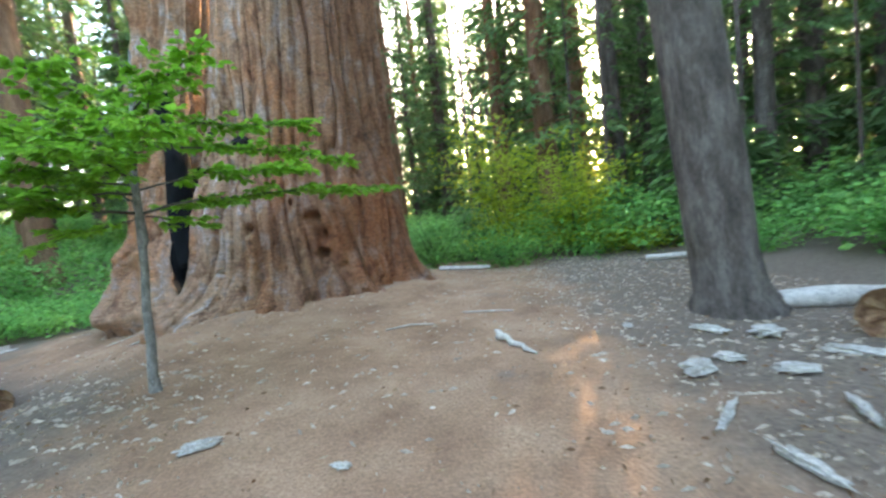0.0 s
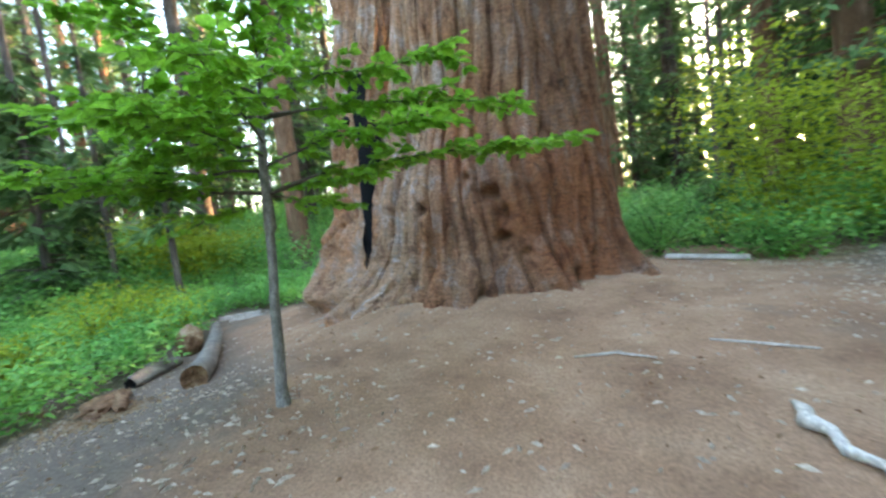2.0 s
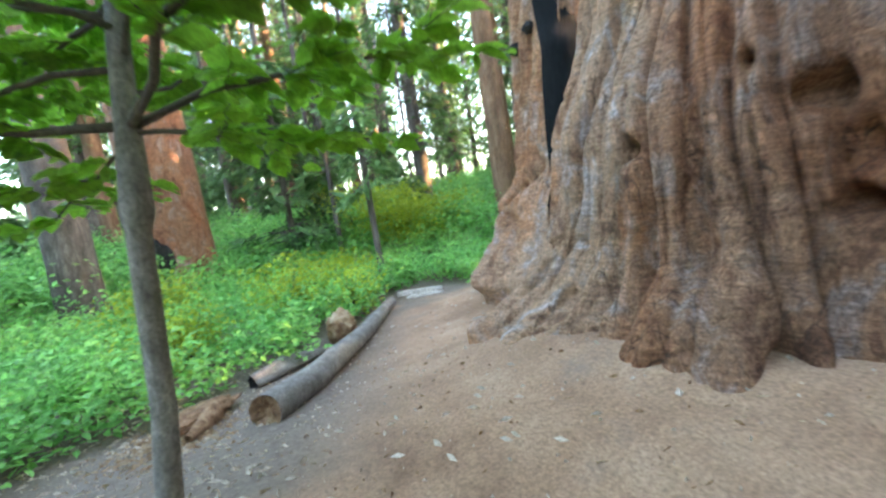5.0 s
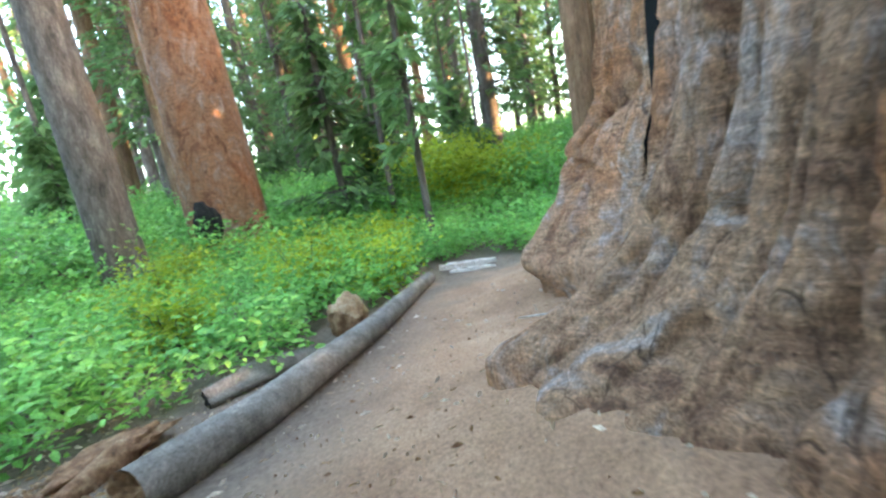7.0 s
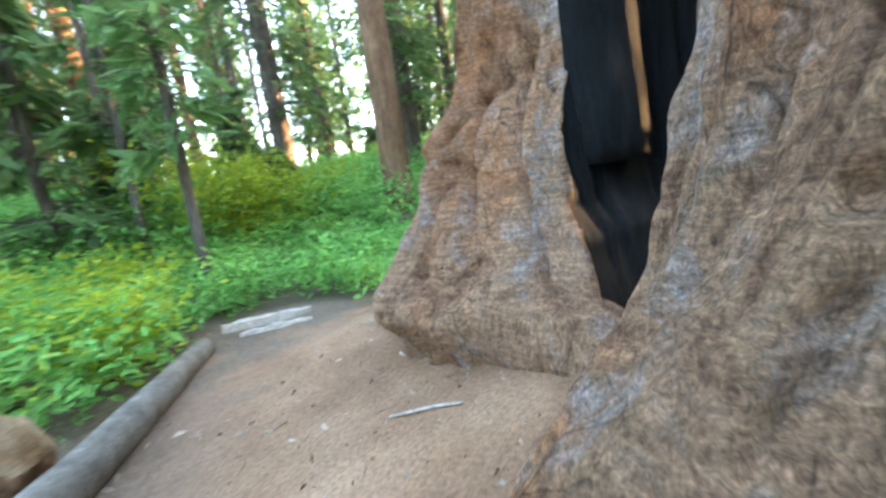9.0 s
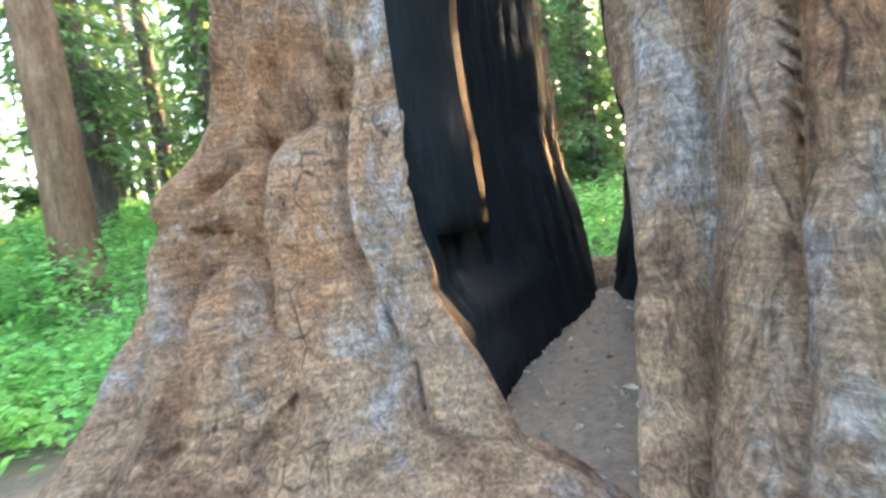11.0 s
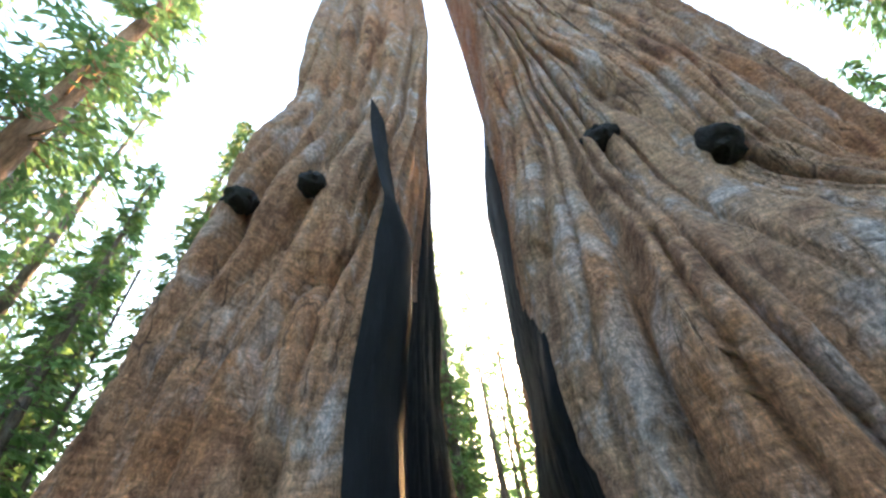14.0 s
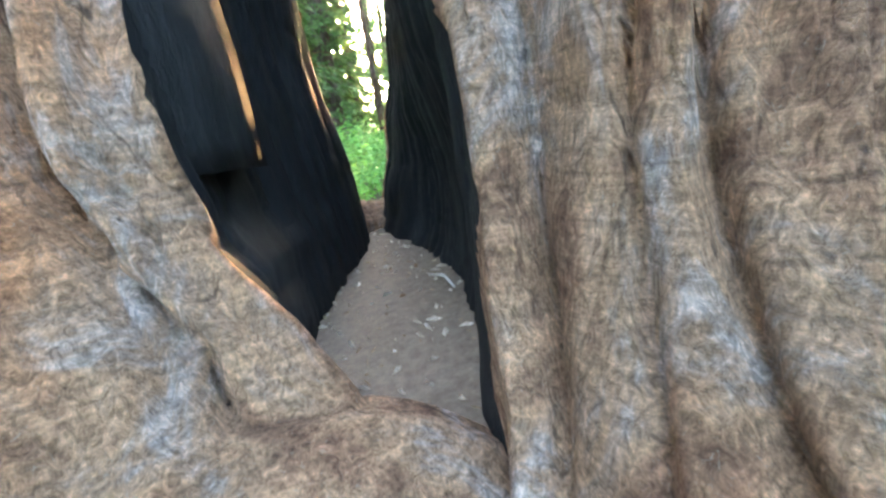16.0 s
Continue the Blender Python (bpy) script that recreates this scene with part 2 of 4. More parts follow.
def lay_duff(m, low, high):
    """Grey-brown needle duff, and the same tone inside the trunk, over the dirt where the ground's own attribute says
    so.
    """
    n, l = m.node_tree.nodes, m.node_tree.links
    bsdf = n["Principled BSDF"]
    dirt = bsdf.inputs["Base Color"].links[0].from_socket
    at = n.new("ShaderNodeAttribute")
    at.attribute_name = "duff"
    co = n.new("ShaderNodeTexCoord")
    tex = n.new("ShaderNodeTexNoise")
    tex.inputs["Scale"].default_value, tex.inputs["Detail"].default_value, tex.inputs["Roughness"].default_value = 16, 8, 0.8
    l.new(co.outputs["Object"], tex.inputs[0])
    ramp = n.new("ShaderNodeValToRGB")
    ramp.color_ramp.elements[0].position, ramp.color_ramp.elements[0].color = 0.35, (*low, 1)
    ramp.color_ramp.elements[1].position, ramp.color_ramp.elements[1].color = 0.68, (*high, 1)
    l.new(tex.outputs["Fac"], ramp.inputs[0])
    mx = n.new("ShaderNodeMix")
    mx.data_type = "RGBA"
    l.new(at.outputs["Fac"], mx.inputs["Factor"])
    l.new(dirt, mx.inputs["A"])
    l.new(ramp.outputs[0], mx.inputs["B"])
    l.new(mx.outputs["Result"], bsdf.inputs["Base Color"])


lay_duff(M_DIRT, (0.09, 0.066, 0.049), (0.25, 0.196, 0.152))


# ---- mesh helpers ----
def mesh_object(name, verts, faces, mat, parent=None, label="", smooth=True):
    me = bpy.data.meshes.new(name)
    me.from_pydata([tuple(v) for v in verts], [], [tuple(f) for f in faces])
    me.materials.append(mat)
    if smooth:
        me.polygons.foreach_set("use_smooth", [True] * len(me.polygons))
    me.update()
    ob = new(name, me)
    if parent:
        ob.parent = parent
    if label:
        ob["label"] = label
    return ob


def empty(name, place, label, category, group="", kind=""):
    ob = new(name)
    ob.location = place
    return tagged(ob, label, category, group, kind)


def smooth_step(a, b, v):
    t = min(1.0, max(0.0, (v - a) / (b - a)))
    return t * t * (3 - 2 * t)


def tube(points, radii, sides=10, rough=0.0, seed=0.0, cap=True):
    """Vertices and faces of a bent, tapering round limb."""
    pts = [Vector(p) for p in points]
    vs, fs = [], []
    side = Vector((1, 0, 0))
    for i, p in enumerate(pts):
        d = (pts[min(i + 1, len(pts) - 1)] - pts[max(i - 1, 0)]).normalized()
        side = side - d * side.dot(d)
        if side.length < 1e-4:
            side = d.orthogonal()
        side.normalize()
        other = d.cross(side)
        for k in range(sides):
            a = 2 * math.pi * k / sides
            r = radii[i]
            if rough:
                r *= 1 + rough * noise.noise(Vector((math.cos(a) * 1.6 + seed, math.sin(a) * 1.6, p.length * 1.1 + seed)))
            vs.append(p + (side * math.cos(a) + other * math.sin(a)) * r)
        if i:
            for k in range(sides):
                a, b = (i - 1) * sides + k, (i - 1) * sides + (k + 1) % sides
                fs.append((a, b, b + sides, a + sides))
    if cap:
        fs.append(tuple(range(sides - 1, -1, -1)))
        fs.append(tuple(range(len(vs) - sides, len(vs))))
    return vs, fs


def join(parts):
    vs, fs = [], []
    for v, f in parts:
        o = len(vs)
        vs += v
        fs += [tuple(i + o for i in face) for face in f]
    return vs, fs


# ---- ground ----
TREE = Vector((-3.95, 11.4))


def ground_z(x, y):
    d = math.hypot(x - TREE.x, y - TREE.y)
    z = -0.12 - 0.48 * smooth_step(-3.6, -8.5, x) * smooth_step(-3, 4, y) + 0.34 * math.exp(-max(0, d - 3.4) / 0.9)
    z += 0.24 * math.exp(-((x + 9.2) ** 2 + (y - 10.9) ** 2) / 3.2)
    z -= 0.45 * smooth_step(14, 22, y) * smooth_step(-12, 0, x)
    far = math.hypot(x + 4, y - 6)
    z += (1.5 * smooth_step(12, 19, far) + 4.5 * smooth_step(16, 50, far)) * smooth_step(-2, -13, x) + 0.9 * smooth_step(5, 25, x) * smooth_step(0, 10, y)
    return z + 0.035 * noise.noise(Vector((x * 0.9, y * 0.9, 0))) + 0.25 * noise.noise(Vector((x * 0.12, y * 0.12, 7))) * smooth_step(9, 25, far)


def make_ground():
    def axis(c, near, far):
        steps, v, s = [0.0], 0.0, 0.09
        while v < far:
            if v > near:
                s *= 1.16
            v += s
            steps.append(v)
        return sorted({round(c + q, 4) for q in steps} | {round(c - q, 4) for q in steps})
    xs, ys = axis(-4, 7, 900), axis(7, 8, 900)
    vs = []
    for y in ys:
        for x in xs:
            z = ground_z(x, y)
            if abs(x + 4) < 9 and abs(y - 7) < 9:
                z += 0.012 * noise.fractal(Vector((x * 7, y * 7, 3)), 1.0, 2.0, 3)
            vs.append((x, y, z))
    w = len(xs)
    duff = []
    for x, y, z in vs:
        n1 = 0.5 + 0.9 * noise.fractal(Vector((x * 1.1, y * 1.1, 4)), 0.9, 2, 4)
        right = smooth_step(0.9, 2.6, x + 0.9 * (n1 - 0.5) - 0.12 * (y - 3))
        left = smooth_step(-2.9, -4.2, x + 0.9 * (n1 - 0.5) + 0.25 * (y - 3)) * smooth_step(6.6, 4.9, y + 0.5 * x + 2.2)
        # the floor inside the trunk takes most of the darker tone too
        duff.append(max(right, left, 0.85 * smooth_step(3.2, 2.5, math.hypot(x - TREE.x, y - TREE.y)), smooth_step(11, 14, math.hypot(x + 4, y - 8)), smooth_step(-8.9, -11.4, x + 1.6 * (n1 - 0.5))))
    fs = [(j * w + i, j * w + i + 1, (j + 1) * w + i + 1, (j + 1) * w + i) for j in range(len(ys) - 1) for i in range(w - 1)]
    ob = mesh_object("ground", vs, fs, M_DIRT)
    ob.data.attributes.new("duff", "FLOAT", "POINT").data.foreach_set("value", duff)
    tagged(ob, "bare reddish-brown dirt trail and forest floor", "ground", kind="structure")


make_ground()


# ---- the giant sequoia: two stems joined at the root, with a burnt passage between them ----
MOUTH, ALONG, ACROSS = Vector((-6.13, 10.0)), Vector((0.25, 0.968)), Vector((0.968, -0.25))
# lobes of the trunk: bearing, reach that stays, reach that dies away upward, over what height, width in degrees
LOBES = [(-10, 0.15, 0.55, 0.9, 12), (-46, 0.12, 0.42, 0.9, 10), (-78, 0.06, 0.42, 0.7, 10), (-107, 0.0, 0.34, 0.4, 5), (-125, 0.0, 0.72, 0.5, 13), (-157, 0.75, 0.2, 2.0, 9), (-167, 0.08, 0.26, 3.0, 9),
         (-172, 1.22, 0.15, 3.5, 14), (165, 0.95, 0.3, 4.5, 18), (60, 0.1, 0.3, 1.0, 18), (130, 0.0, 0.2, 1.0, 15), (22, 0.1, 0.3, 1.0, 13)]


def between(v, *knots):
    """A smooth run through (place, value) knots."""
    for (a, p), (b, q) in zip(knots, knots[1:]):
        if v <= b:
            return p + (q - p) * smooth_step(a, b, v)
    return knots[-1][1]


def outer_radius(deg, z):
    """Radius of the trunk at an angle round its heart and a height."""
    zz = max(z, 0.0)
    r = 2.66 + 0.32 * math.exp(-zz / 1.2) + 0.28 * math.exp(-zz / 0.4) - 0.02 * max(0, zz - 8)
    d = (deg + 100 + 180) % 360 - 180
    r -= (0.14 * smooth_step(0, 1, zz) + 0.78 * smooth_step(1.9, 3.7, zz) + 0.3 * smooth_step(4, 9, zz)) * math.exp(-(d / 50) ** 2)
    for at, stay, fall, high, wide in LOBES:
        d = (deg - at + 180) % 360 - 180
        r += (stay + fall * math.exp(-zz / high)) * math.exp(-(d / wide) ** 2)
    a = radians(deg)
    column = abs(noise.noise(Vector((math.cos(a) * 4.3, math.sin(a) * 4.3, z * 0.10))))
    r += (0.28 + 0.3 * math.exp(-zz / 1.6)) * (min(column, 0.45) - 0.2)
    d = (deg + 170 + 180) % 360 - 180
    r -= 0.42 * smooth_step(0.3, -0.35, z) * math.exp(-(d / 24) ** 2)
    if z < 0:
        r += -z * 0.2
    return r


def wall_left(s, z):
    """How far across the passage its wall stands on the small stem, s metres in from the mouth."""
    front = between(z, (0, -0.36), (0.5, -0.49), (0.85, -0.66), (1.2, -0.74), (2.2, -0.8), (4.1, -0.62), (6.8, -0.3), (10, 0.1), (30, 0.5))
    back = between(z, (0, -0.1), (0.7, -0.16), (2.1, -0.38), (3.6, -0.46), (5, -0.34), (11, -0.12), (30, 0.4))
    f = smooth_step(0.2, 3.6, s)
    w = front + (back - front) * f - 0.28 * math.sin(math.pi * min(1, max(0, s) / 3.0) ** 0.7) * math.exp(-max(z, 0) / 2)
    return w - 0.12 * max(0, -s)


def wall_right(s, z):
    front = between(z, (0, 0.2), (0.5, 0.22), (1.15, 0.24), (1.7, 0.19), (2.2, 0.19), (3.3, 0.3), (6, 0.62), (10.4, 1.15), (30, 1.2))
    back = between(z, (0, 0.1), (0.4, 0.2), (1.2, 0.35), (1.9, 0.5), (3.5, 0.66), (6.7, 0.78), (10.6, 1.22), (30, 1.2))
    f = smooth_step(0.2, 3.6, s)
    w = front + (back - front) * f + 0.34 * math.sin(math.pi * min(1, max(0, s) / 3.2)) * math.exp(-((z - 0.5) / 0.9) ** 2)
    return w - 0.22 * max(0, -s)


def stem_section(side, z, n_bark, n_char):
    """One level of a stem: points round the bark, then back along the wall of the passage."""
    wall = wall_right if side > 0 else wall_left

    if side > 0:
        s0, s1 = between(z, (0, -0.95), (0.3, -0.6), (0.6, -0.4), (1.15, -0.25), (1.7, 0.08), (2.2, 0.33), (3.3, 0.6), (6, 1.1), (8, 1.5), (30, 1.8)), between(z, (0, 3.9), (5, 3.7), (12, 3.3))
    else:
        s0, s1 = between(z, (0, -0.25), (0.5, -0.1), (1.1, 0.08), (2.2, 0.45), (4, 0.7), (8, 1.2), (30, 1.6)), between(z, (0, 3.8), (5, 3.6), (12, 3.2))

    def corner(s):
        d = MOUTH + ALONG * s + ACROSS * wall(s, z) - TREE
        return math.degrees(math.atan2(d.y, d.x)), d.length
    (a0, r0), (a1, r1) = corner(s0), corner(s1)
    span = (a1 - a0) % 360 if side > 0 else -((a0 - a1) % 360)
    pts = []
    for i in range(n_bark):
        f = i / n_bark
        # closer together near the front edge, where the bark is seen at arm's length
        f = 0.45 * f + 0.55 * f ** 2.2 if side > 0 else 0.6 * f + 0.4 * f * f
        a = a0 + span * f
        r = outer_radius(a, z)
        turn = abs(span) * f
        r = r0 + (r - r0) * smooth_step(0, between(z, (0, 14), (2.5, 22), (5, 48), (8, 85), (30, 95)) if side > 0 else 9, turn)
        r = r1 + (r - r1) * smooth_step(0, 22, abs(span) - turn)
        pts.append((TREE.x + math.cos(radians(a)) * r, TREE.y + math.sin(radians(a)) * r))
    for i in range(n_char):
        s = s1 + (s0 - s1) * i / n_char
        p = MOUTH + ALONG * s + ACROSS * wall(s, z)
        pts.append((p.x, p.y))
    return np.array(pts), s0, s1


def relief(x, y, z, bearing):
    """Old bark: rounded upright plates with sharp creases between them, broken across here and there, and a finer flaky relief."""
    warp = 0.85 * noise.noise(Vector((bearing * 0.045, z * 0.22, 1))) + 0.22 * noise.noise(Vector((bearing * 0.2, z * 0.8, 5)))
    d = 0.0
    for wide, deep in ((9.0, 0.2), (4.1, 0.07)):
        u = bearing / wide + warp * (1.6 if wide > 5 else 2.4)
        cell = math.floor(u)
        f = abs(2 * (u - cell) - 1)
        own = 0.5 + 0.5 * noise.noise(Vector((cell * 3.7, wide, z * 0.12)))
        d += deep * (0.4 + 1.1 * own) * (0.24 - f ** 4)
        # a break across the plate
        v = z * (0.75 if wide > 5 else 1.3) + 7.3 * own + cell * 0.37 + 0.09 * noise.noise(Vector((x * 3, y * 3, z)))
        k = abs(v - round(v))
        d -= 0.05 * math.exp(-(k / 0.035) ** 2) * smooth_step(0.3, 0.6, own) * math.exp(-max(z, 0) / 6)
    worn = smooth_step(1.0, 0.1, z)
    d *= 1 - 0.4 * smooth_step(0.6, 0.0, z)
    d += 0.018 * noise.fractal(Vector((x * 6, y * 6, z * 4)), 0.9, 2.1, 4)
    d += 0.10 * noise.noise(Vector((x * 1.5, y * 1.5, z * 1.0 + 5))) * math.exp(-max(z, 0) / 2.0)
    strand = noise.noise(Vector((bearing * 0.42, z * 0.9, 9)))
    d += 0.10 * smooth_step(0.35, -0.1, z) * (0.3 - abs(strand))
    # toes and pits of the root flare
    d += 0.09 * worn * noise.noise(Vector((x * 3.1, y * 3.1, z * 1.6)))
    return d


def make_sequoia():
    tree = empty("giant_sequoia", (TREE.x, TREE.y, 0), "giant old sequoia, fire-hollowed trunk with a passage through it", "tree")
    levels = list(np.arange(-0.7, 4.6, 0.05)) + list(np.arange(4.6, 10, 0.12)) + list(np.arange(10, 34, 0.6))
    for side, n_bark, n_char, tag in ((1, 430, 110, "larger"), (-1, 250, 110, "smaller")):
        rings, spans = [], []
        for z in levels:
            p, s0, s1 = stem_section(side, z, n_bark, n_char)
            spans.append((s0, s1))
            for _ in range(5):        # round the corners off
                p = 0.5 * p + 0.25 * (np.roll(p, 1, 0) + np.roll(p, -1, 0))
            t = np.roll(p, -1, 0) - np.roll(p, 1, 0)
            t /= np.linalg.norm(t, axis=1)[:, None] + 1e-9
            nrm = np.stack([t[:, 1], -t[:, 0]], 1) * (1 if side > 0 else -1)
            run = np.concatenate([[0.0], np.cumsum(np.linalg.norm(np.diff(p, axis=0), axis=1))])
            out = []
            for i, ((x, y), (nx, ny)) in enumerate(zip(p, nrm)):
                calm = 0.35 if n_bark + 8 < i < n_bark + n_char * 0.8 else (0.4 if i < 8 or i >= n_bark else 1.0)
                bearing = math.degrees(math.atan2(y - TREE.y, x - TREE.x))
                d = relief(x, y, z, bearing if side > 0 or i >= n_bark else -run[i] / 0.05 - 40) * calm
                if side < 0 and i < n_bark:        # long grooves between the ribs beside the burnt lip
                    bend = 0.06 * noise.noise(Vector((z * 0.7, 2, 8)))
                    for at, wide, deep in ((0.17, 0.025, 0.05), (0.37, 0.035, 0.13), (0.85, 0.05, 0.16), (1.25, 0.06, 0.16)):
                        d -= deep * math.exp(-((run[i] - at * (1 + 0.12 * max(0, 1.2 - z)) - bend) / wide) ** 2) * smooth_step(0.2, 0.7, z)
                reach = math.hypot(x - TREE.x, y - TREE.y) * 0.01745
                for at, kz, kr, tall, kd in DENTS:
                    da = ((bearing - at + 180) % 360 - 180) * reach
                    e = (da * da + ((z - kz) / tall) ** 2) / (kr * kr)
                    if e < 9 and i < n_bark:
                        d += kd * math.exp(-e)
                out.append((x + nx * d - TREE.x, y + ny * d - TREE.y, z))
            rings.append(out)
        n = n_bark + n_char
        vs = [v for ring in rings for v in ring]
        bark, char = [], []
        for j in range(len(levels) - 1):
            # bark turns the corner into the passage a little way, raggedly, and closes over its top
            s0, s1 = spans[j]
            zj = levels[j]
            lip = s0 + 0.07 + 0.06 * noise.noise(Vector((zj * 1.6, side * 3, 0))) + (0.3 * smooth_step(0.9, 0.2, zj) + 0.8 * smooth_step(2.7, 3.6, zj) if side > 0 else 1.1 * smooth_step(3.2, 4.1, zj))
            # above about 4 m the black deep inside is the cleft's shade, painted on
            closed = zj > 9
            for i in range(n):
                k = (i + 1) % n
                f = (j * n + i, j * n + k, (j + 1) * n + k, (j + 1) * n + i)
                if side < 0:
                    f = f[::-1]
                deep = s1 + (s0 - s1) * (i - n_bark) / n_char
                inner = i >= n_bark and lip < deep < s1 - 0.12 and not closed
                (char if inner else bark).append(f)
        top = tuple(range((len(levels) - 1) * n, len(levels) * n))
        bark.append(top if side > 0 else top[::-1])
        for name, faces, mat, lab in (("bark", bark, M_BARK, f"fibrous reddish-grey bark of the {tag} stem"), ("charred_shaded_wall", char, M_CHAR, f"fire-blackened inner wall of the {tag} stem")):
            used = sorted({i for f in faces for i in f})
            at = {i: k for k, i in enumerate(used)}
            ob = mesh_object(name, [vs[i] for i in used], [[at[i] for i in f] for f in faces], mat, tree, lab)
            if name == "bark":
                bare = []
                for x, y, z in (vs[i] for i in used):
                    far = math.hypot(x + TREE.x + 6.2, y + TREE.y - 9.7) + 0.7 * noise.fractal(Vector((x * 1.2, y * 1.2, z * 0.5)), 0.9, 2, 4)
                    bare.append(smooth_step(4.4, 1.5, far))
                ob.data.attributes.new("bare", "FLOAT", "POINT").data.foreach_set("value", bare)
    return tree


# dents and swellings of the trunk: bearing, height, reach, how much taller than wide, depth outward
DENTS = [(-92.4, 1.81, 0.10, 0.9, -0.42), (-64, 1.94, 0.15, 1.0, -0.34), (-60.5, 1.56, 0.12, 1.5, -0.34), (-61.5, 1.16, 0.07, 1.2, -0.35), (-38, 0.22, 0.16, 1.2, -0.45), (-54.6, 0.83, 0.09, 0.8, -0.14),
         (-72.7, 2.3, 0.06, 1.4, -0.25), (-80, 0.42, 0.42, 0.75, 0.2), (-80, -0.05, 0.3, 0.7, -0.12), (-121, 1.33, 0.05, 0.9, -0.14), (-120.7, 0.88, 0.05, 0.9, -0.14), (-120, 0.62, 0.045, 0.8, -0.12),
         (-110, 0.95, 0.12, 0.5, -0.12), (-95, 0.55, 0.14, 0.7, -0.14), (-88, 0.78, 0.09, 0.6, -0.1), (-70, 0.2, 0.1, 1.4, -0.16), (-28, 0.3, 0.14, 1.3, -0.25), (-50, 0.15, 0.12, 1.2, -0.2),
         (-155, 0.12, 0.5, 0.7, 0.22), (-162, 0.1, 0.3, 0.8, 0.06), (-168, 1.5, 0.05, 14.0, -0.16), (-166, 1.25, 0.06, 0.5, -0.1), (-172, 0.2, 0.1, 1.3, -0.25), (-176, 0.85, 0.14, 1.6, -0.22), (-157, 1.6, 0.06, 0.8, -0.12)]
sequoia = make_sequoia()


def root_swell(points, radii, seed):
    v, f = tube([Vector(p) - Vector((TREE.x, TREE.y, 0)) for p in points], radii, 32, 0.22, seed)
    ob = mesh_object("root", v, f, M_BARK, sequoia, "worn root swelling out of the dirt")
    ob.data.attributes.new("bare", "FLOAT", "POINT").data.foreach_set("value", [1.0] * len(v))


def curve(points, n=14):
    """A rounder run of points through the given ones."""
    out = []
    for k in range(n + 1):
        t = k / n * (len(points) - 1)
        i = min(int(t), len(points) - 2)
        p = [Vector(points[max(0, min(len(points) - 1, i + d))]) for d in (-1, 0, 1, 2)]
        u = t - i
        out.append(0.5 * (2 * p[1] + (p[2] - p[0]) * u + (2 * p[0] - 5 * p[1] + 4 * p[2] - p[3]) * u * u + (3 * p[1] - p[0] - 3 * p[2] + p[3]) * u ** 3))
    return out


root_swell(curve([(-7.3, 9.95, 0.0), (-6.85, 9.8, 0.02), (-6.5, 9.72, 0.0), (-6.22, 9.62, -0.16)]), [0.34 - 0.006 * k for k in range(15)], 3)
root_swell(curve([(-5.75, 13.7, 0.1), (-5.4, 13.85, 0.08), (-5.0, 13.85, 0.05), (-4.6, 13.7, 0.15)]), [0.36] * 15, 8)
root_swell(curve([(-7.85, 10.15, 0.0), (-7.5, 10.0, 0.08), (-7.1, 9.95, 0.08), (-6.8, 10.0, 0.0)]), [0.3 + 0.03 * math.sin(k * 0.3) for k in range(15)], 21)


def charred_slab():
    """A burnt slab that hangs down the small stem's inner wall to a broken lip."""
    rng = random.Random(4)
    vs, fs, zs = [], [], [1.10 + 0.12 * k for k in range(38)]
    for k, z in enumerate(zs):
        for s, out in ((0.34, -0.04), (0.46, 0.09), (0.64, 0.15), (0.86, 0.18), (0.99, 0.2), (1.02, -0.1)):
            ragged = rng.uniform(-0.05, 0.07) if k == 0 else 0.0
            o = out * (1 - 0.6 * k / 38) - 0.3 * max(0, k - 24) / 12 + 0.03 * noise.noise(Vector((s * 4, z * 2, 1)))
            p = MOUTH + ALONG * (s + 0.02 * noise.noise(Vector((z * 3, s, 0)))) + ACROSS * (wall_left(s, z) + o) - TREE
            vs.append((p.x, p.y, z + ragged))
        if k:
            for q in range(5):
                a = (k - 1) * 6 + q
                fs.append((a, a + 1, a + 7, a + 6))
    fs.append((5, 4, 3, 2, 1, 0))
    mesh_object("charred_slab", vs, fs, M_CHAR, sequoia, "hanging burnt slab with a broken lower lip")


charred_slab()


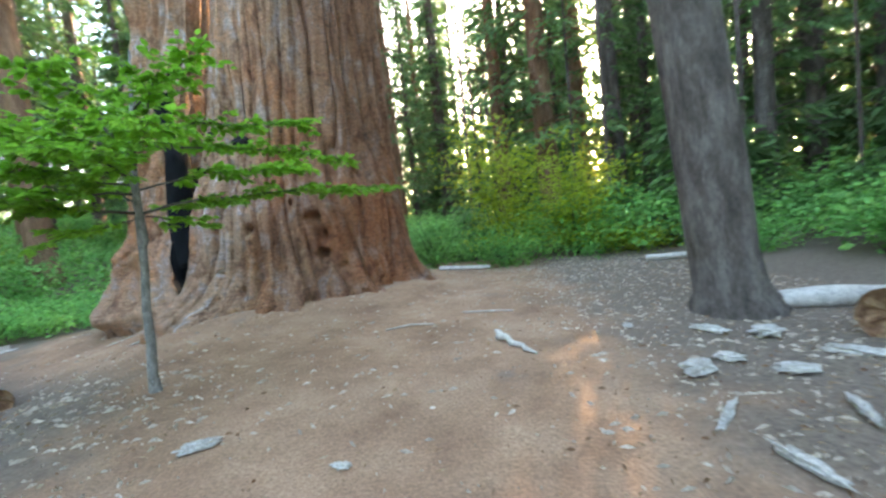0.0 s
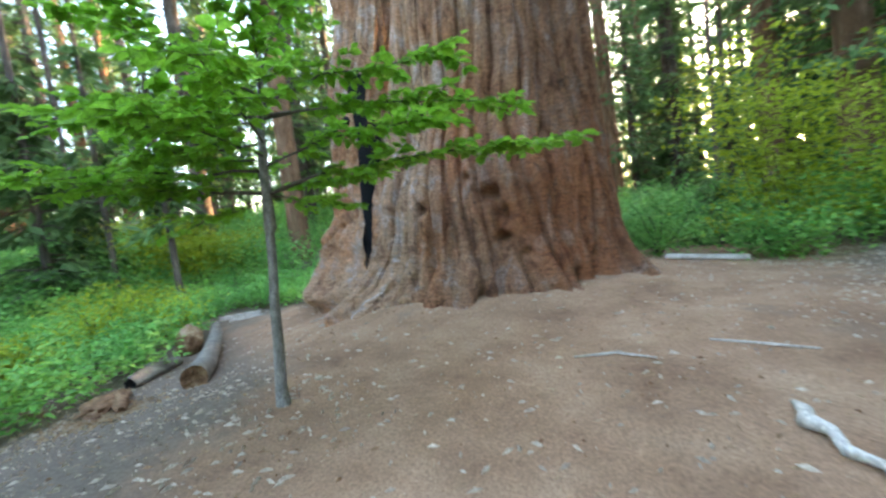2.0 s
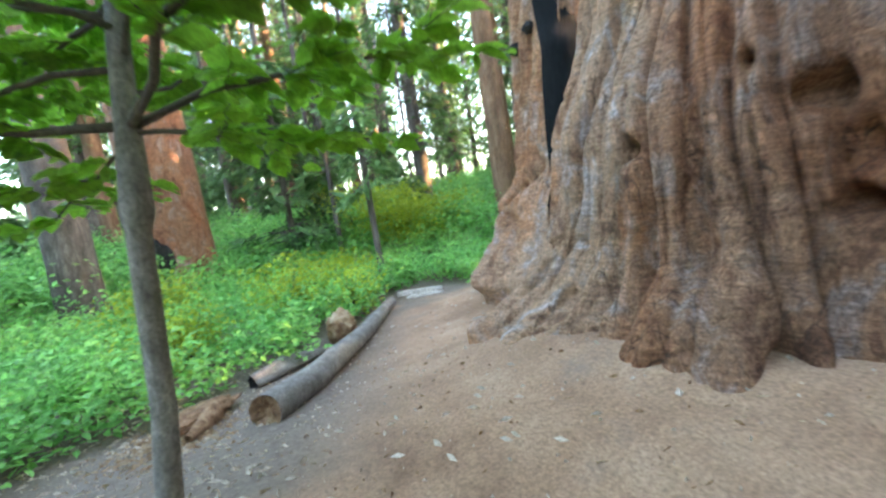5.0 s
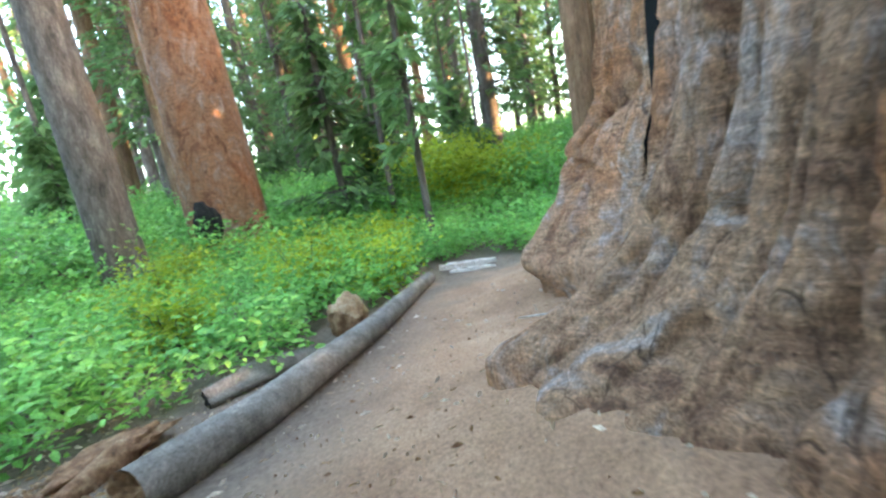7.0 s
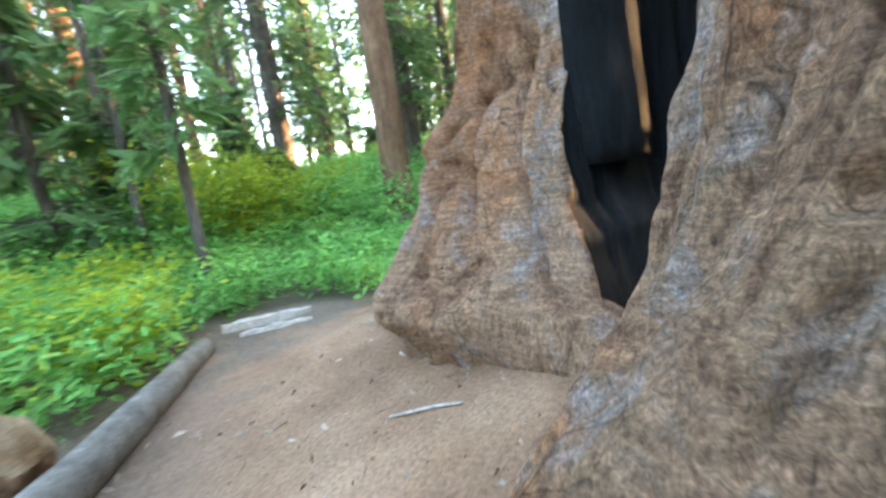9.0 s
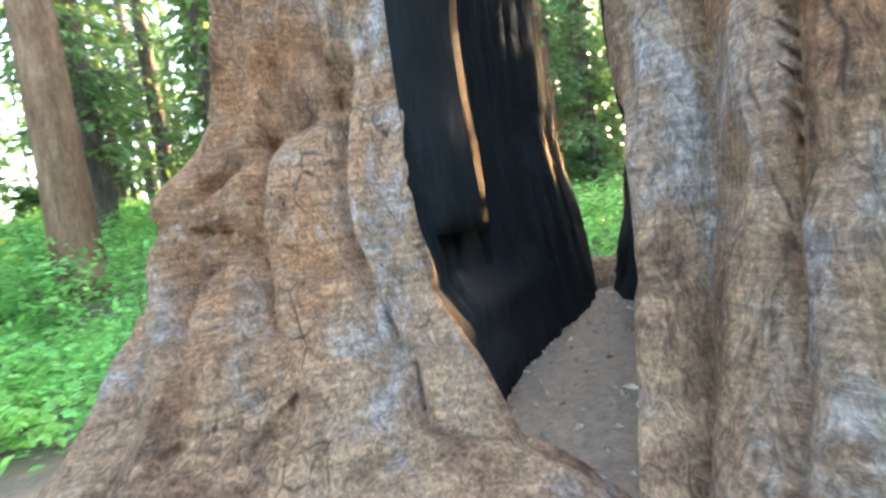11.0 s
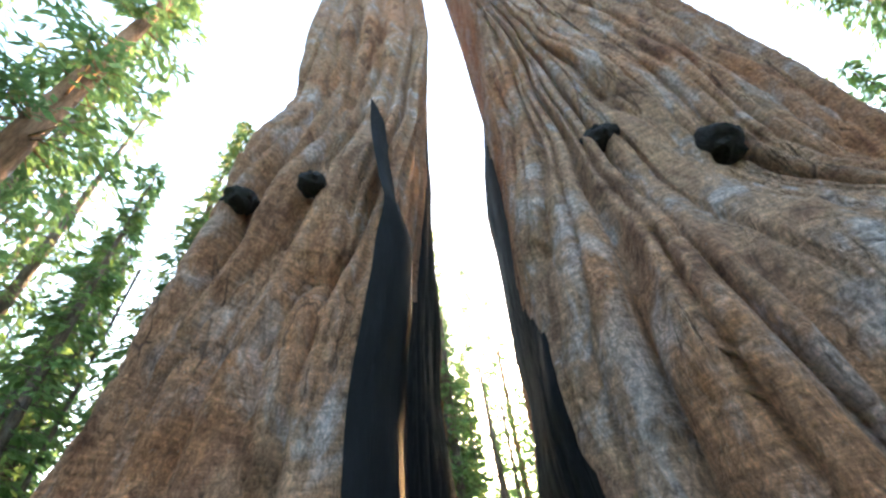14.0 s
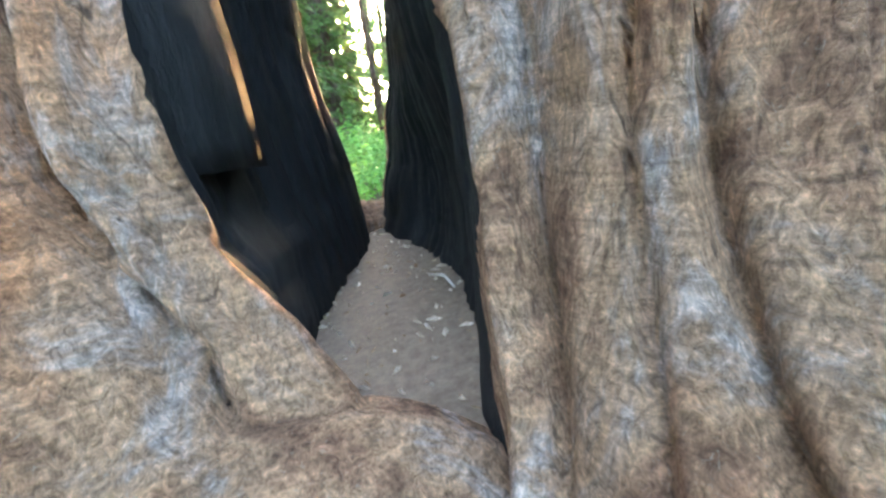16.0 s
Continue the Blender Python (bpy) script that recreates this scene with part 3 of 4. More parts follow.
# ---- foliage ----
def leaf_mesh(name, centres, heads, sizes, mat, parent=None, label="", wide=0.5, fold=0.25, seed=0, plain=False):
    """Many small leaves: each a folded lozenge of four triangles, lying along its heading."""
    c, h, s = np.asarray(centres, float), np.asarray(heads, float), np.asarray(sizes, float)[:, None]
    rng = np.random.default_rng(seed)
    h = h / (np.linalg.norm(h, axis=1)[:, None] + 1e-9)
    up = np.array([0, 0, 1.0]) + rng.normal(0, 0.45, c.shape)
    w = np.cross(h, up)
    w /= np.linalg.norm(w, axis=1)[:, None] + 1e-9
    n = np.cross(w, h)
    half = s * wide * 0.5
    if plain:
        corners = [c, c + h * s * 0.45 + w * half, c + h * s - n * s * 0.1, c + h * s * 0.45 - w * half]
        loops = [[0, 1, 2, 3]]
    else:
        corners = [c, c + h * s * 0.3 + w * half + n * half * fold, c + h * s * 0.72 + w * half * 0.75 + n * half * fold * 0.6, c + h * s - n * s * 0.08,
                   c + h * s * 0.72 - w * half * 0.75 + n * half * fold * 0.6, c + h * s * 0.3 - w * half + n * half * fold]
        loops = [[0, 1, 2, 3], [0, 3, 4, 5]]
    v = np.stack(corners, 1).reshape(-1, 3)
    f = (np.arange(len(c))[:, None, None] * len(corners) + np.array(loops)[None]).reshape(-1, 4)
    me = bpy.data.meshes.new(name)
    me.vertices.add(len(v))
    me.vertices.foreach_set("co", v.ravel())
    me.loops.add(f.size)
    me.loops.foreach_set("vertex_index", f.ravel())
    me.polygons.add(len(f))
    me.polygons.foreach_set("loop_start", np.arange(len(f)) * 4)
    me.materials.append(mat)
    me.update(calc_edges=True)
    ob = new(name, me)
    if parent:
        ob.parent = parent
    if label:
        ob["label"] = label
    return ob


def limb(start, reach, r0, r1, rng, bend=0.12, n=7):
    """Points and radii of a crooked limb."""
    a, d = Vector(start), Vector(reach)
    pts, off = [], Vector((0, 0, 0))
    for i in range(n):
        f = i / (n - 1)
        if i:
            off += Vector((rng.gauss(0, 1), rng.gauss(0, 1), rng.gauss(0, 0.7))) * bend * d.length / n
        pts.append(a + d * f + off + Vector((0, 0, -0.10 * d.length * f * f)))
    return pts, [r0 + (r1 - r0) * i / (n - 1) for i in range(n)]


# ---- sapling by the trail ----
def make_sapling():
    rng = random.Random(11)
    x, y = -3.72, 4.92
    z0 = ground_z(x, y)
    tree = empty("sapling", (x, y, z0), "young broadleaf sapling with thin grey stem and fresh green leaves", "tree")
    pts = [(0.02, 0, -0.15), (0.02, 0, 0.0), (0.0, 0.02, 0.2), (0.02, 0.05, 0.6), (-0.01, 0.10, 1.0), (0.02, 0.13, 1.45), (0.02, 0.15, 1.75), (0.03, 0.16, 1.82), (0.01, 0.19, 2.15), (-0.01, 0.22, 2.5), (-0.02, 0.28, 2.95), (0.0, 0.36, 3.5), (0.05, 0.4, 4.2)]
    v, f = tube(pts, [0.13, 0.075, 0.058, 0.053, 0.050, 0.048, 0.047, 0.063, 0.048, 0.043, 0.037, 0.026, 0.012], 14, 0.12, 2)
    mesh_object("stem, with cleft shade painted black above", v, f, M_STEM, tree)
    limbs = [((0.02, 0.2, 2.16), (2.9, 0.85, 0.45), 0.02), ((0.01, 0.2, 2.17), (-0.75, -1.35, 0.35), 0.022), ((0.02, 0.2, 2.16), (0.6, 1.1, 0.35), 0.02),
             ((0.02, 0.2, 2.14), (0.45, 0.7, -0.1), 0.012), ((0.0, 0.2, 2.1), (-0.7, -0.5, -0.1), 0.011), ((-0.02, 0.27, 2.9), (-0.9, 0.5, 0.9), 0.018),
             ((-0.02, 0.27, 2.92), (0.9, -0.6, 0.8), 0.018), ((-0.02, 0.28, 2.95), (0.9, 1.3, 0.35), 0.018), ((-0.02, 0.28, 2.95), (-1.2, -1.0, 0.5), 0.02),
             ((0.0, 0.36, 3.4), (-0.6, 0.9, 0.7), 0.014), ((0.0, 0.36, 3.45), (1.2, -0.2, 0.6), 0.014), ((0.02, 0.22, 2.5), (-1.5, -0.1, 0.4), 0.016),
             ((-0.01, 0.24, 2.6), (-0.4, -1.5, 0.35), 0.016), ((0.0, 0.3, 3.1), (1.8, 0.5, 0.35), 0.016), ((0.0, 0.2, 2.3), (-1.1, 0.6, 0.3), 0.012), ((0.0, 0.3, 3.0), (2.3, 1.1, 0.1), 0.016),
             ((0.0, 0.25, 2.7), (-1.9, -1.1, 0.15), 0.016), ((0.0, 0.33, 3.3), (-1.6, 0.2, 0.4), 0.014), ((0.0, 0.24, 2.55), (0.5, -1.7, 0.3), 0.016), ((0.0, 0.3, 3.2), (0.2, -1.5, 0.5), 0.014), ((0.0, 0.22, 2.4), (-1.2, -1.9, 0.25), 0.016),
             ((0.0, 0.25, 2.7), (1.3, -1.5, 0.3), 0.014), ((0.0, 0.23, 2.45), (1.9, 0.2, 0.3), 0.014), ((0.0, 0.28, 2.9), (-1.9, -0.4, 0.5), 0.014)]
    for k, (a, d, r) in enumerate(limbs):
        p, rad = limb(a, d, r, 0.004, rng, 0.14, 9)
        v, f = tube(p, rad, 8, 0.05, k)
        br = mesh_object("branch", v, f, M_TWIG, tree)
        parts = []
        cs, hs, ss = [], [], []
        twigs = max(5, int(Vector(d).length * 9))
        for q in range(twigs):
            f0 = 0.22 + 0.78 * (q + rng.random()) / twigs
            i = min(int(f0 * 8), 7)
            base = p[i].lerp(p[i + 1], f0 * 8 - i)
            along = (p[i + 1] - p[i]).normalized()
            turn = along.cross(Vector((0, 0, 1))).normalized() * (1 if q % 2 else -1)
            td = (along * rng.uniform(0.3, 1.0) + turn * rng.uniform(0.4, 1.1) + Vector((0, 0, rng.uniform(-0.15, 0.3)))).normalized()
            tl = rng.uniform(0.2, 0.6)
            tp, tr = limb(base, td * tl, 0.004, 0.0015, rng, 0.1, 4)
            parts.append(tube(tp, tr, 5))
            m = int(tl / 0.026)
            for e in range(m):
                w = (e + 0.6) / m
                o = tp[min(int(w * 3), 3)] + td * (w % 0.33) * tl * 0.3
                sd = td.cross(Vector((0, 0, 1))) * (1 if e % 2 else -1)
                cs.append(o)
                hs.append(td * rng.uniform(0.3, 1) + sd * rng.uniform(0.5, 1.0) + Vector((0, 0, rng.uniform(-0.6, 0.1))))
                ss.append(rng.uniform(0.08, 0.17))
            cs.append(tp[-1])
            hs.append(td)
            ss.append(rng.uniform(0.08, 0.12))
        v, f = join(parts)
        tagged(mesh_object("twigs", v, f, M_TWIG, br), kind="stuff")
        tagged(leaf_mesh("leafage", cs, hs, ss, M_LEAF, br, "bright green oval leaves", 0.62, 0.3, k), kind="stuff")


make_sapling()


# ---- conifers ----
def conifer_parts(tree, r, h, crown_from, spread, rng, mat, sprays=260, flare=1.35, dense=26):
    lean = (rng.uniform(-0.012, 0.012), rng.uniform(-0.012, 0.012))
    pts = [(lean[0] * q, lean[1] * q, q) for q in (-0.3, 0.0, 0.3, 0.9, 2, 4, 8, 14, h * 0.7, h)]
    rad = [r * k for k in (flare * 1.1, flare, 1.14, 1.03, 1, 0.96, 0.88, 0.75, 0.42, 0.04)]
    v, f = tube(pts, rad, 18, 0.14, rng.random() * 50)
    mesh_object("trunk", v, f, mat, tree)
    wood, cs, hs, ss = [], [], [], []
    for _ in range(sprays):
        q = rng.random() ** 1.15
        z = crown_from + (h - crown_from) * q
        reach = max(0.5, spread * (1 - q) ** 0.75) * rng.uniform(0.45, 1)
        a = rng.uniform(0, 2 * math.pi)
        out = Vector((math.cos(a), math.sin(a), rng.uniform(-0.28, 0.12)))
        side = Vector((-math.sin(a), math.cos(a), 0))
        s = Vector((lean[0] * z, lean[1] * z, z))
        if r > 0.1:
            wood.append(tube([s, s + out * reach * 0.5 + Vector((0, 0, 0.04 * reach)), s + out * reach - Vector((0, 0, 0.12 * reach))], [0.035 + 0.01 * reach, 0.02, 0.005], 3, cap=False))
        m = int(dense * (0.5 + reach / max(spread, 0.1)))
        for _ in range(m):
            w = rng.uniform(0.25, 1.0)
            o = s + out * reach * w + side * rng.gauss(0, 0.16 * reach * (1.15 - w) + 0.07) + Vector((0, 0, rng.gauss(-0.05, 0.07) - 0.12 * reach * w * w))
            cs.append(o)
            hs.append(out * rng.uniform(0.4, 1) + side * rng.gauss(0, 0.7) + Vector((0, 0, rng.gauss(-0.35, 0.25))))
            ss.append(rng.uniform(0.28, 0.8))
    if wood:
        v, f = join(wood)
        tagged(mesh_object("branchwork", v, f, mat, tree), kind="stuff")
    tagged(leaf_mesh("crown", cs, hs, ss, M_NEEDLE, tree, "", 0.28, 0.2, rng.randint(0, 999), True), kind="stuff")


forest_rng = random.Random(5)
models = []
for k, (r, h, c, s, mat) in enumerate([(0.42, 38, 4.0, 3.6, M_PINE), (0.3, 30, 2.5, 3.0, M_PINE), (0.6, 46, 6, 4.4, M_PINE_RED), (0.24, 24, 1.2, 2.6, M_PINE), (0.5, 42, 9, 3.8, M_PINE_RED)]):
    ob = empty("conifer", (0, 0, 0), ("tall straight pine with grey bark and dark needles", "slender fir with drooping dark green boughs", "large conifer with cinnamon-brown bark", "young fir clothed in needles almost to the ground", "old cedar with a long bare trunk")[k], "tree", "forest conifers")
    conifer_parts(ob, r, h, c, s, forest_rng, mat, sprays=(230, 230, 250, 210, 190)[k], dense=17)
    models.append(ob)
young = []
for k, (h, s) in enumerate([(4.5, 1.5), (2.6, 1.1), (7.0, 1.9)]):
    ob = empty("young_fir", (0, 0, 0), "bushy young fir growing in the understory", "tree", "young firs")
    conifer_parts(ob, 0.05 + 0.008 * h, h, 0.25, s, forest_rng, M_PINE, sprays=70 + 10 * k, dense=16)
    young.append(ob)


def stand(model, first, x, y, scale=1.0, turn=0.0, tilt=0.0):
    m = Matrix.Translation((x, y, ground_z(x, y) - 0.05)) @ Matrix.Rotation(turn, 4, "Z") @ Matrix.Rotation(tilt, 4, "X")
    if first:
        model.matrix_basis = m
        return model
    ob = copy_thing(model, m)
    ob.scale = (scale, scale, scale)
    return ob


def sunward_gap(x, y):
    """How far a place lies from the lane by which the low sun reaches the hollow trunk."""
    ax, ay = math.sin(radians(SUN_AZ)), math.cos(radians(SUN_AZ))
    dx, dy = x + 6.8, y - 10.3
    along = dx * ax + dy * ay
    return abs(dx * ay - dy * ax) if 0 < along < 48 else 99.0


def free(x, y, gap=2.0):
    """Clear of the trail, the passage's outlook and the big trunk."""
    if math.hypot(x - TREE.x, y - TREE.y) < 7.5 or math.hypot(x + 20.5, y - 4.2) < 4:
        return False
    if -9.5 < x < 6.5 and -6 < y < 12:
        return False
    b = math.degrees(math.atan2(x + 6.2, y - 10))
    if y > 10 and 9 < b < 21 and math.hypot(x, y) < 24:
        return False
    if -19 < x < -9 and -1 < y < 12.5:
        return False
    return sunward_gap(x, y) > 2.6 and all(math.hypot(x - a, y - c) > gap for a, c in taken)


taken = [(-15.1, 10.3), (-18.9, 10.1), (-16.9, 17.6), (-16.7, 2.0), (4.1, 5.9), (-11.4, 10)]
count = [0] * len(models)
for _ in range(3200):
    a, d = forest_rng.uniform(0, 2 * math.pi), 13 + 62 * forest_rng.random() ** 0.8
    x, y = -4 + math.cos(a) * d, 8 + math.sin(a) * d
    if not free(x, y, 2.2) or (y < -3 and forest_rng.random() < 0.7):
        continue
    k = forest_rng.choices(range(5), (5, 4, 2, 4, 3))[0]
    stand(models[k], count[k] == 0, x, y, forest_rng.uniform(0.75, 1.2), forest_rng.uniform(0, 6), forest_rng.gauss(0, 0.012))
    count[k] += 1
    taken.append((x, y))
    if sum(count) >= 160:
        break
for _ in range(34):        # the thick of the woods past the end of the trail
    a, d = radians(forest_rng.uniform(-4, 34)), forest_rng.uniform(24, 60)
    x, y = math.sin(a) * d, math.cos(a) * d
    if sunward_gap(x, y) > 2.6 and all(math.hypot(x - p, y - q) > 1.6 for p, q in taken):
        stand(models[forest_rng.choice((0, 1, 3, 1))], False, x, y, forest_rng.uniform(0.8, 1.2), forest_rng.uniform(0, 6))
        taken.append((x, y))
# bearing from the passage, distance and size of trees round the glade
GLADE = [(14.2, 31, 0.9), (11.0, 27, 0.8), (16.4, 44, 1.0), (12.6, 40, 1.0), (17.6, 58, 1.1), (9.0, 36, 1.0), (27.5, 34, 0.9), (30.0, 42, 1.0), (29.0, 27, 0.7), (-38.9, 27, 0.95), (-32.0, 33, 1.0), (73.3, 25, 0.9), (-24.5, 24, 0.9), (66.0, 34, 1.0)]
east_rng = random.Random(43)
for _ in range(26):        # the woods up beyond the leaning pine
    a, d = radians(east_rng.uniform(24, 66)), east_rng.uniform(22, 58)
    x, y = math.sin(a) * d, math.cos(a) * d
    if sunward_gap(x, y) > 2.6 and all(math.hypot(x - p, y - q) > 1.6 for p, q in taken):
        stand(models[east_rng.choice((0, 1, 2, 3))], False, x, y, east_rng.uniform(0.8, 1.2), east_rng.uniform(0, 6))
        taken.append((x, y))
for k, (az, d, sc) in enumerate(GLADE):
    x, y = -6.9 + math.sin(radians(az)) * d, 8.5 + math.cos(radians(az)) * d
    stand(models[(0, 1, 3)[k % 3]], False, x, y, sc, k * 1.9)
    taken.append((x, y))
west_rng = random.Random(41)
for _ in range(46):        # more of the woods up the green slope
    a, d = radians(west_rng.uniform(-112, -34)), west_rng.uniform(24, 62)
    x, y = -5 + math.sin(a) * d, 8 + math.cos(a) * d
    if sunward_gap(x, y) > 2.6 and free(x, y, 1.8):
        stand(models[west_rng.choice((0, 1, 3, 1))], False, x, y, west_rng.uniform(0.7, 1.1), west_rng.uniform(0, 6))
        taken.append((x, y))
ycount = [0] * 3
for _ in range(900):
    a, d = forest_rng.uniform(0, 2 * math.pi), forest_rng.uniform(13, 42)
    x, y = -4 + math.cos(a) * d, 8 + math.sin(a) * d
    if not free(x, y, 1.1):
        continue
    k = forest_rng.choices(range(3), (4, 4, 3))[0]
    stand(young[k], ycount[k] == 0, x, y, forest_rng.uniform(0.7, 1.25), forest_rng.uniform(0, 6))
    ycount[k] += 1
    taken.append((x, y))
    if sum(ycount) >= 90:
        break


def lone_tree(name, x, y, r, h, crown_from, spread, label, mat, lean=(0, 0), sprays=120, flare=1.3, dense=26):
    ob = empty(name, (x, y, ground_z(x, y)), label, "tree")
    ob.rotation_euler = (radians(lean[0]), radians(lean[1]), 0)
    conifer_parts(ob, r, h, crown_from, spread, forest_rng, mat, sprays, flare, dense)
    return ob


lone_tree("pine_tree", 4.1, 5.9, 0.44, 30, 9, 3.2, "stout grey-barked pine beside the trail", M_PINE, (1.0, -8.0), 120, 1.5)
lone_tree("pine_tree", -16.9, 17.6, 0.52, 40, 13, 3.5, "tall pine whose trunk catches the evening sun", M_PINE_RED)
lone_tree("pine_tree", -16.7, 2.0, 0.55, 40, 14, 3.5, "grey-blue trunk of a pine before a neighbouring sequoia", M_PINE)
lone_tree("thin_fir", -15.1, 10.3, 0.11, 9, 3.2, 1.6, "thin dark fir pole with sparse boughs", M_PINE, (0, -2), 38, 1.2, 15)
lone_tree("thin_fir", -18.9, 10.1, 0.11, 10, 3.4, 1.7, "thin dark fir pole with sparse boughs", M_PINE, (0, -2), 38, 1.2, 15)
lone_tree("snag", 6.3, 44.1, 0.24, 34, 20, 2.0, "thin tall bare trunk standing among far conifers", M_PINE, (0, 0), 40, 1.2)
neighbour = lone_tree("neighbour_sequoia", -20.5, 4.2, 1.3, 50, 22, 5, "neighbouring sequoia with fluted cinnamon bark and a burnt foot", M_BARK, (0, 0), 120, 1.35)


# a black lump on the bark, painted for the dark of a hole
def burnt_hollow_lump(tree, x, y, z, size):
    bm = bmesh.new()
    bmesh.ops.create_icosphere(bm, subdivisions=3, radius=1)
    for v in bm.verts:
        v.co *= 1 + 0.35 * noise.fractal(v.co * 1.5, 0.9, 2.0, 3)
        v.co = Vector((v.co.x * 0.3, v.co.y * 0.55, v.co.z)) * size
    me = bpy.data.meshes.new("burnt_hollow_lump")
    bm.to_mesh(me)
    bm.free()
    me.materials.append(M_KNOT)
    ob = new("burnt_hollow_lump", me)
    ob.parent = tree
    ob.location = (x, y, z)
    ob["label"] = "black lump standing for a dark burnt hollow at the foot"


burnt_hollow_lump(neighbour, 1.36, -0.45, 0.9, 0.75)


# ---- understory ----
def scatter_leaves(name, spots, per, size, mat, label, category, spread=0.35, height=0.6, seed=0, kind="stuff"):
    rng = np.random.default_rng(seed)
    cs, hs, ss = [], [], []
    for x, y, scale in spots:
        n = int(per * scale)
        a = rng.uniform(0, 2 * math.pi, n)
        q = np.sqrt(rng.random(n)) * spread * scale
        zz = height * scale * (0.12 + 0.88 * rng.random(n) ** 0.6) * (1 - 0.45 * (q / (spread * scale)) ** 2)
        z0 = ground_z(x, y)
        cs.append(np.stack([x + np.cos(a) * q, y + np.sin(a) * q, z0 + zz], 1))
        hs.append(np.stack([np.cos(a) + rng.normal(0, 0.6, n), np.sin(a) + rng.normal(0, 0.6, n), rng.normal(-0.05, 0.35, n)], 1))
        ss.append(size * rng.uniform(0.6, 1.4, n))
    ob = leaf_mesh(name, np.concatenate(cs), np.concatenate(hs), np.concatenate(ss), mat, None, "", 0.5, 0.25, seed, size > 0.15)
    return tagged(ob, label, category, kind=kind)


def open_floor(x, y):
    """The trodden ground: the trail and the bare mound round the big trunk."""
    if math.hypot(x + 9.33, y - 7.18) < 0.75 or math.hypot(x + 8.75, y - 6.85) < 0.6:
        return True
    edge = -6.95 - 1.40 * (y - 5.6) if y > 6.6 else (-8.35 if y > 5.6 else -8.35 + 0.5 * (5.6 - y))
    if y > 9.0:
        edge = -12.4 if y < 11.2 else -9.2
    if math.hypot(x - TREE.x, y - TREE.y) < 5.2 and not (x < -7.4 and y > 11.0 and math.hypot(x - TREE.x, y - TREE.y) > 4.4):
        return True
    if y > 13:
        return -1.5 < x < 2.6 and y < 16
    return edge < x < 7.5 + 0.15 * y


under_rng = random.Random(21)
near_spots, far_spots, pale_spots, dry_spots = [], [], [], []
for _ in range(5200):
    x, y = under_rng.uniform(-34, 22), under_rng.uniform(-12, 42)
    if open_floor(x, y):
        continue
    d = math.hypot(x + 5, y - 7)
    clump = noise.noise(Vector((x * 0.25, y * 0.25, 2)))
    s = 0.75 + 0.5 * clump + under_rng.uniform(-0.2, 0.35)
    if y > 13 and x > -6:
        s *= 1.5
    if d < 13:
        near_spots.append((x, y, max(0.35, s)))
    else:
        far_spots.append((x, y, max(0.5, s * 1.35)))
    if clump > 0.35 and d < 18:
        dry_spots.append((x, y, 0.5))
for _ in range(1900):
    x, y = under_rng.uniform(-22, -5.5), under_rng.uniform(-1, 16)
    if not open_floor(x, y):
        near_spots.append((x, y, under_rng.uniform(0.4, 1.35)))
scatter_leaves("shrubs", near_spots, 62, 0.125, M_SHRUB, "low green leafy shrubs and ferns of the forest floor", "shrubs", 0.42, 0.95, 1)
scatter_leaves("undergrowth", far_spots, 70, 0.21, M_SHRUB, "dense green undergrowth under the trees", "undergrowth", 1.0, 1.25, 2)
scatter_leaves("dry_ferns", dry_spots[:60], 40, 0.12, M_DRY, "dry brown ferns among the shrubs", "ferns", 0.4, 0.5, 3)


def bush(x, y, height, width, n, mat, label, seed, size=0.1):
    rng = random.Random(seed)
    ob = empty("bush", (x, y, ground_z(x, y)), label, "bush")
    stems, cs, hs, ss = [], [], [], []
    for k in range(9):
        a = rng.uniform(0, 6.28)
        p, r = limb((0, 0, -0.05), (math.cos(a) * width * rng.uniform(0.2, 0.5), math.sin(a) * width * rng.uniform(0.2, 0.5), height * rng.uniform(0.65, 1)), 0.018, 0.004, rng, 0.2, 6)
        stems.append(tube(p, r, 5))
        for _ in range(n // 9):
            i = rng.randint(1, 5)
            o = p[i] + Vector((rng.gauss(0, 0.2 * width), rng.gauss(0, 0.2 * width), rng.gauss(0, 0.03) + 0.1 * rng.randint(-2, 2)))
            cs.append(o)
            hs.append((rng.gauss(0, 1), rng.gauss(0, 1), rng.gauss(-0.1, 0.25)))
            ss.append(size * rng.uniform(0.6, 1.4))
    v, f = join(stems)
    tagged(mesh_object("stemwork", v, f, M_TWIG, ob), kind="stuff")
    tagged(leaf_mesh("foliage", cs, hs, ss, mat, ob, "", 0.6, 0.25, seed), kind="stuff")


# the yellow bushes carry their sunlight in the leaf colour
bush(-18.5, 13.2, 2.9, 4.4, 8200, M_SUNLIT_LEAF, "rounded bush with yellow-green sunlight painted into its leaves", 1, 0.14)
bush(-12.0, 6.6, 1.7, 1.5, 1900, M_SUNLIT_LEAF, "small maple with yellow-green leaves in the shrubs", 2)
bush(-10.6, 4.6, 1.3, 1.4, 1500, M_SUNLIT_LEAF, "low yellow-green maple shoots", 3)
bush(-13.5, 3.6, 1.8, 2.0, 2200, M_SUNLIT_LEAF, "yellow-green maple among ferns", 4)
bush(-13.8, 8.3, 1.5, 1.6, 1900, M_SUNLIT_LEAF, "yellow-green maple sprays above the ferns", 13)
bush(-11.6, 8.0, 1.1, 1.5, 1300, M_SUNLIT_LEAF, "low yellow-green shoots by the log", 14)
bush(2.4, 14.8, 5.2, 3.0, 4200, M_SUNLIT_LEAF, "tall vine maple with yellow-green sprays of leaves", 5, 0.13)
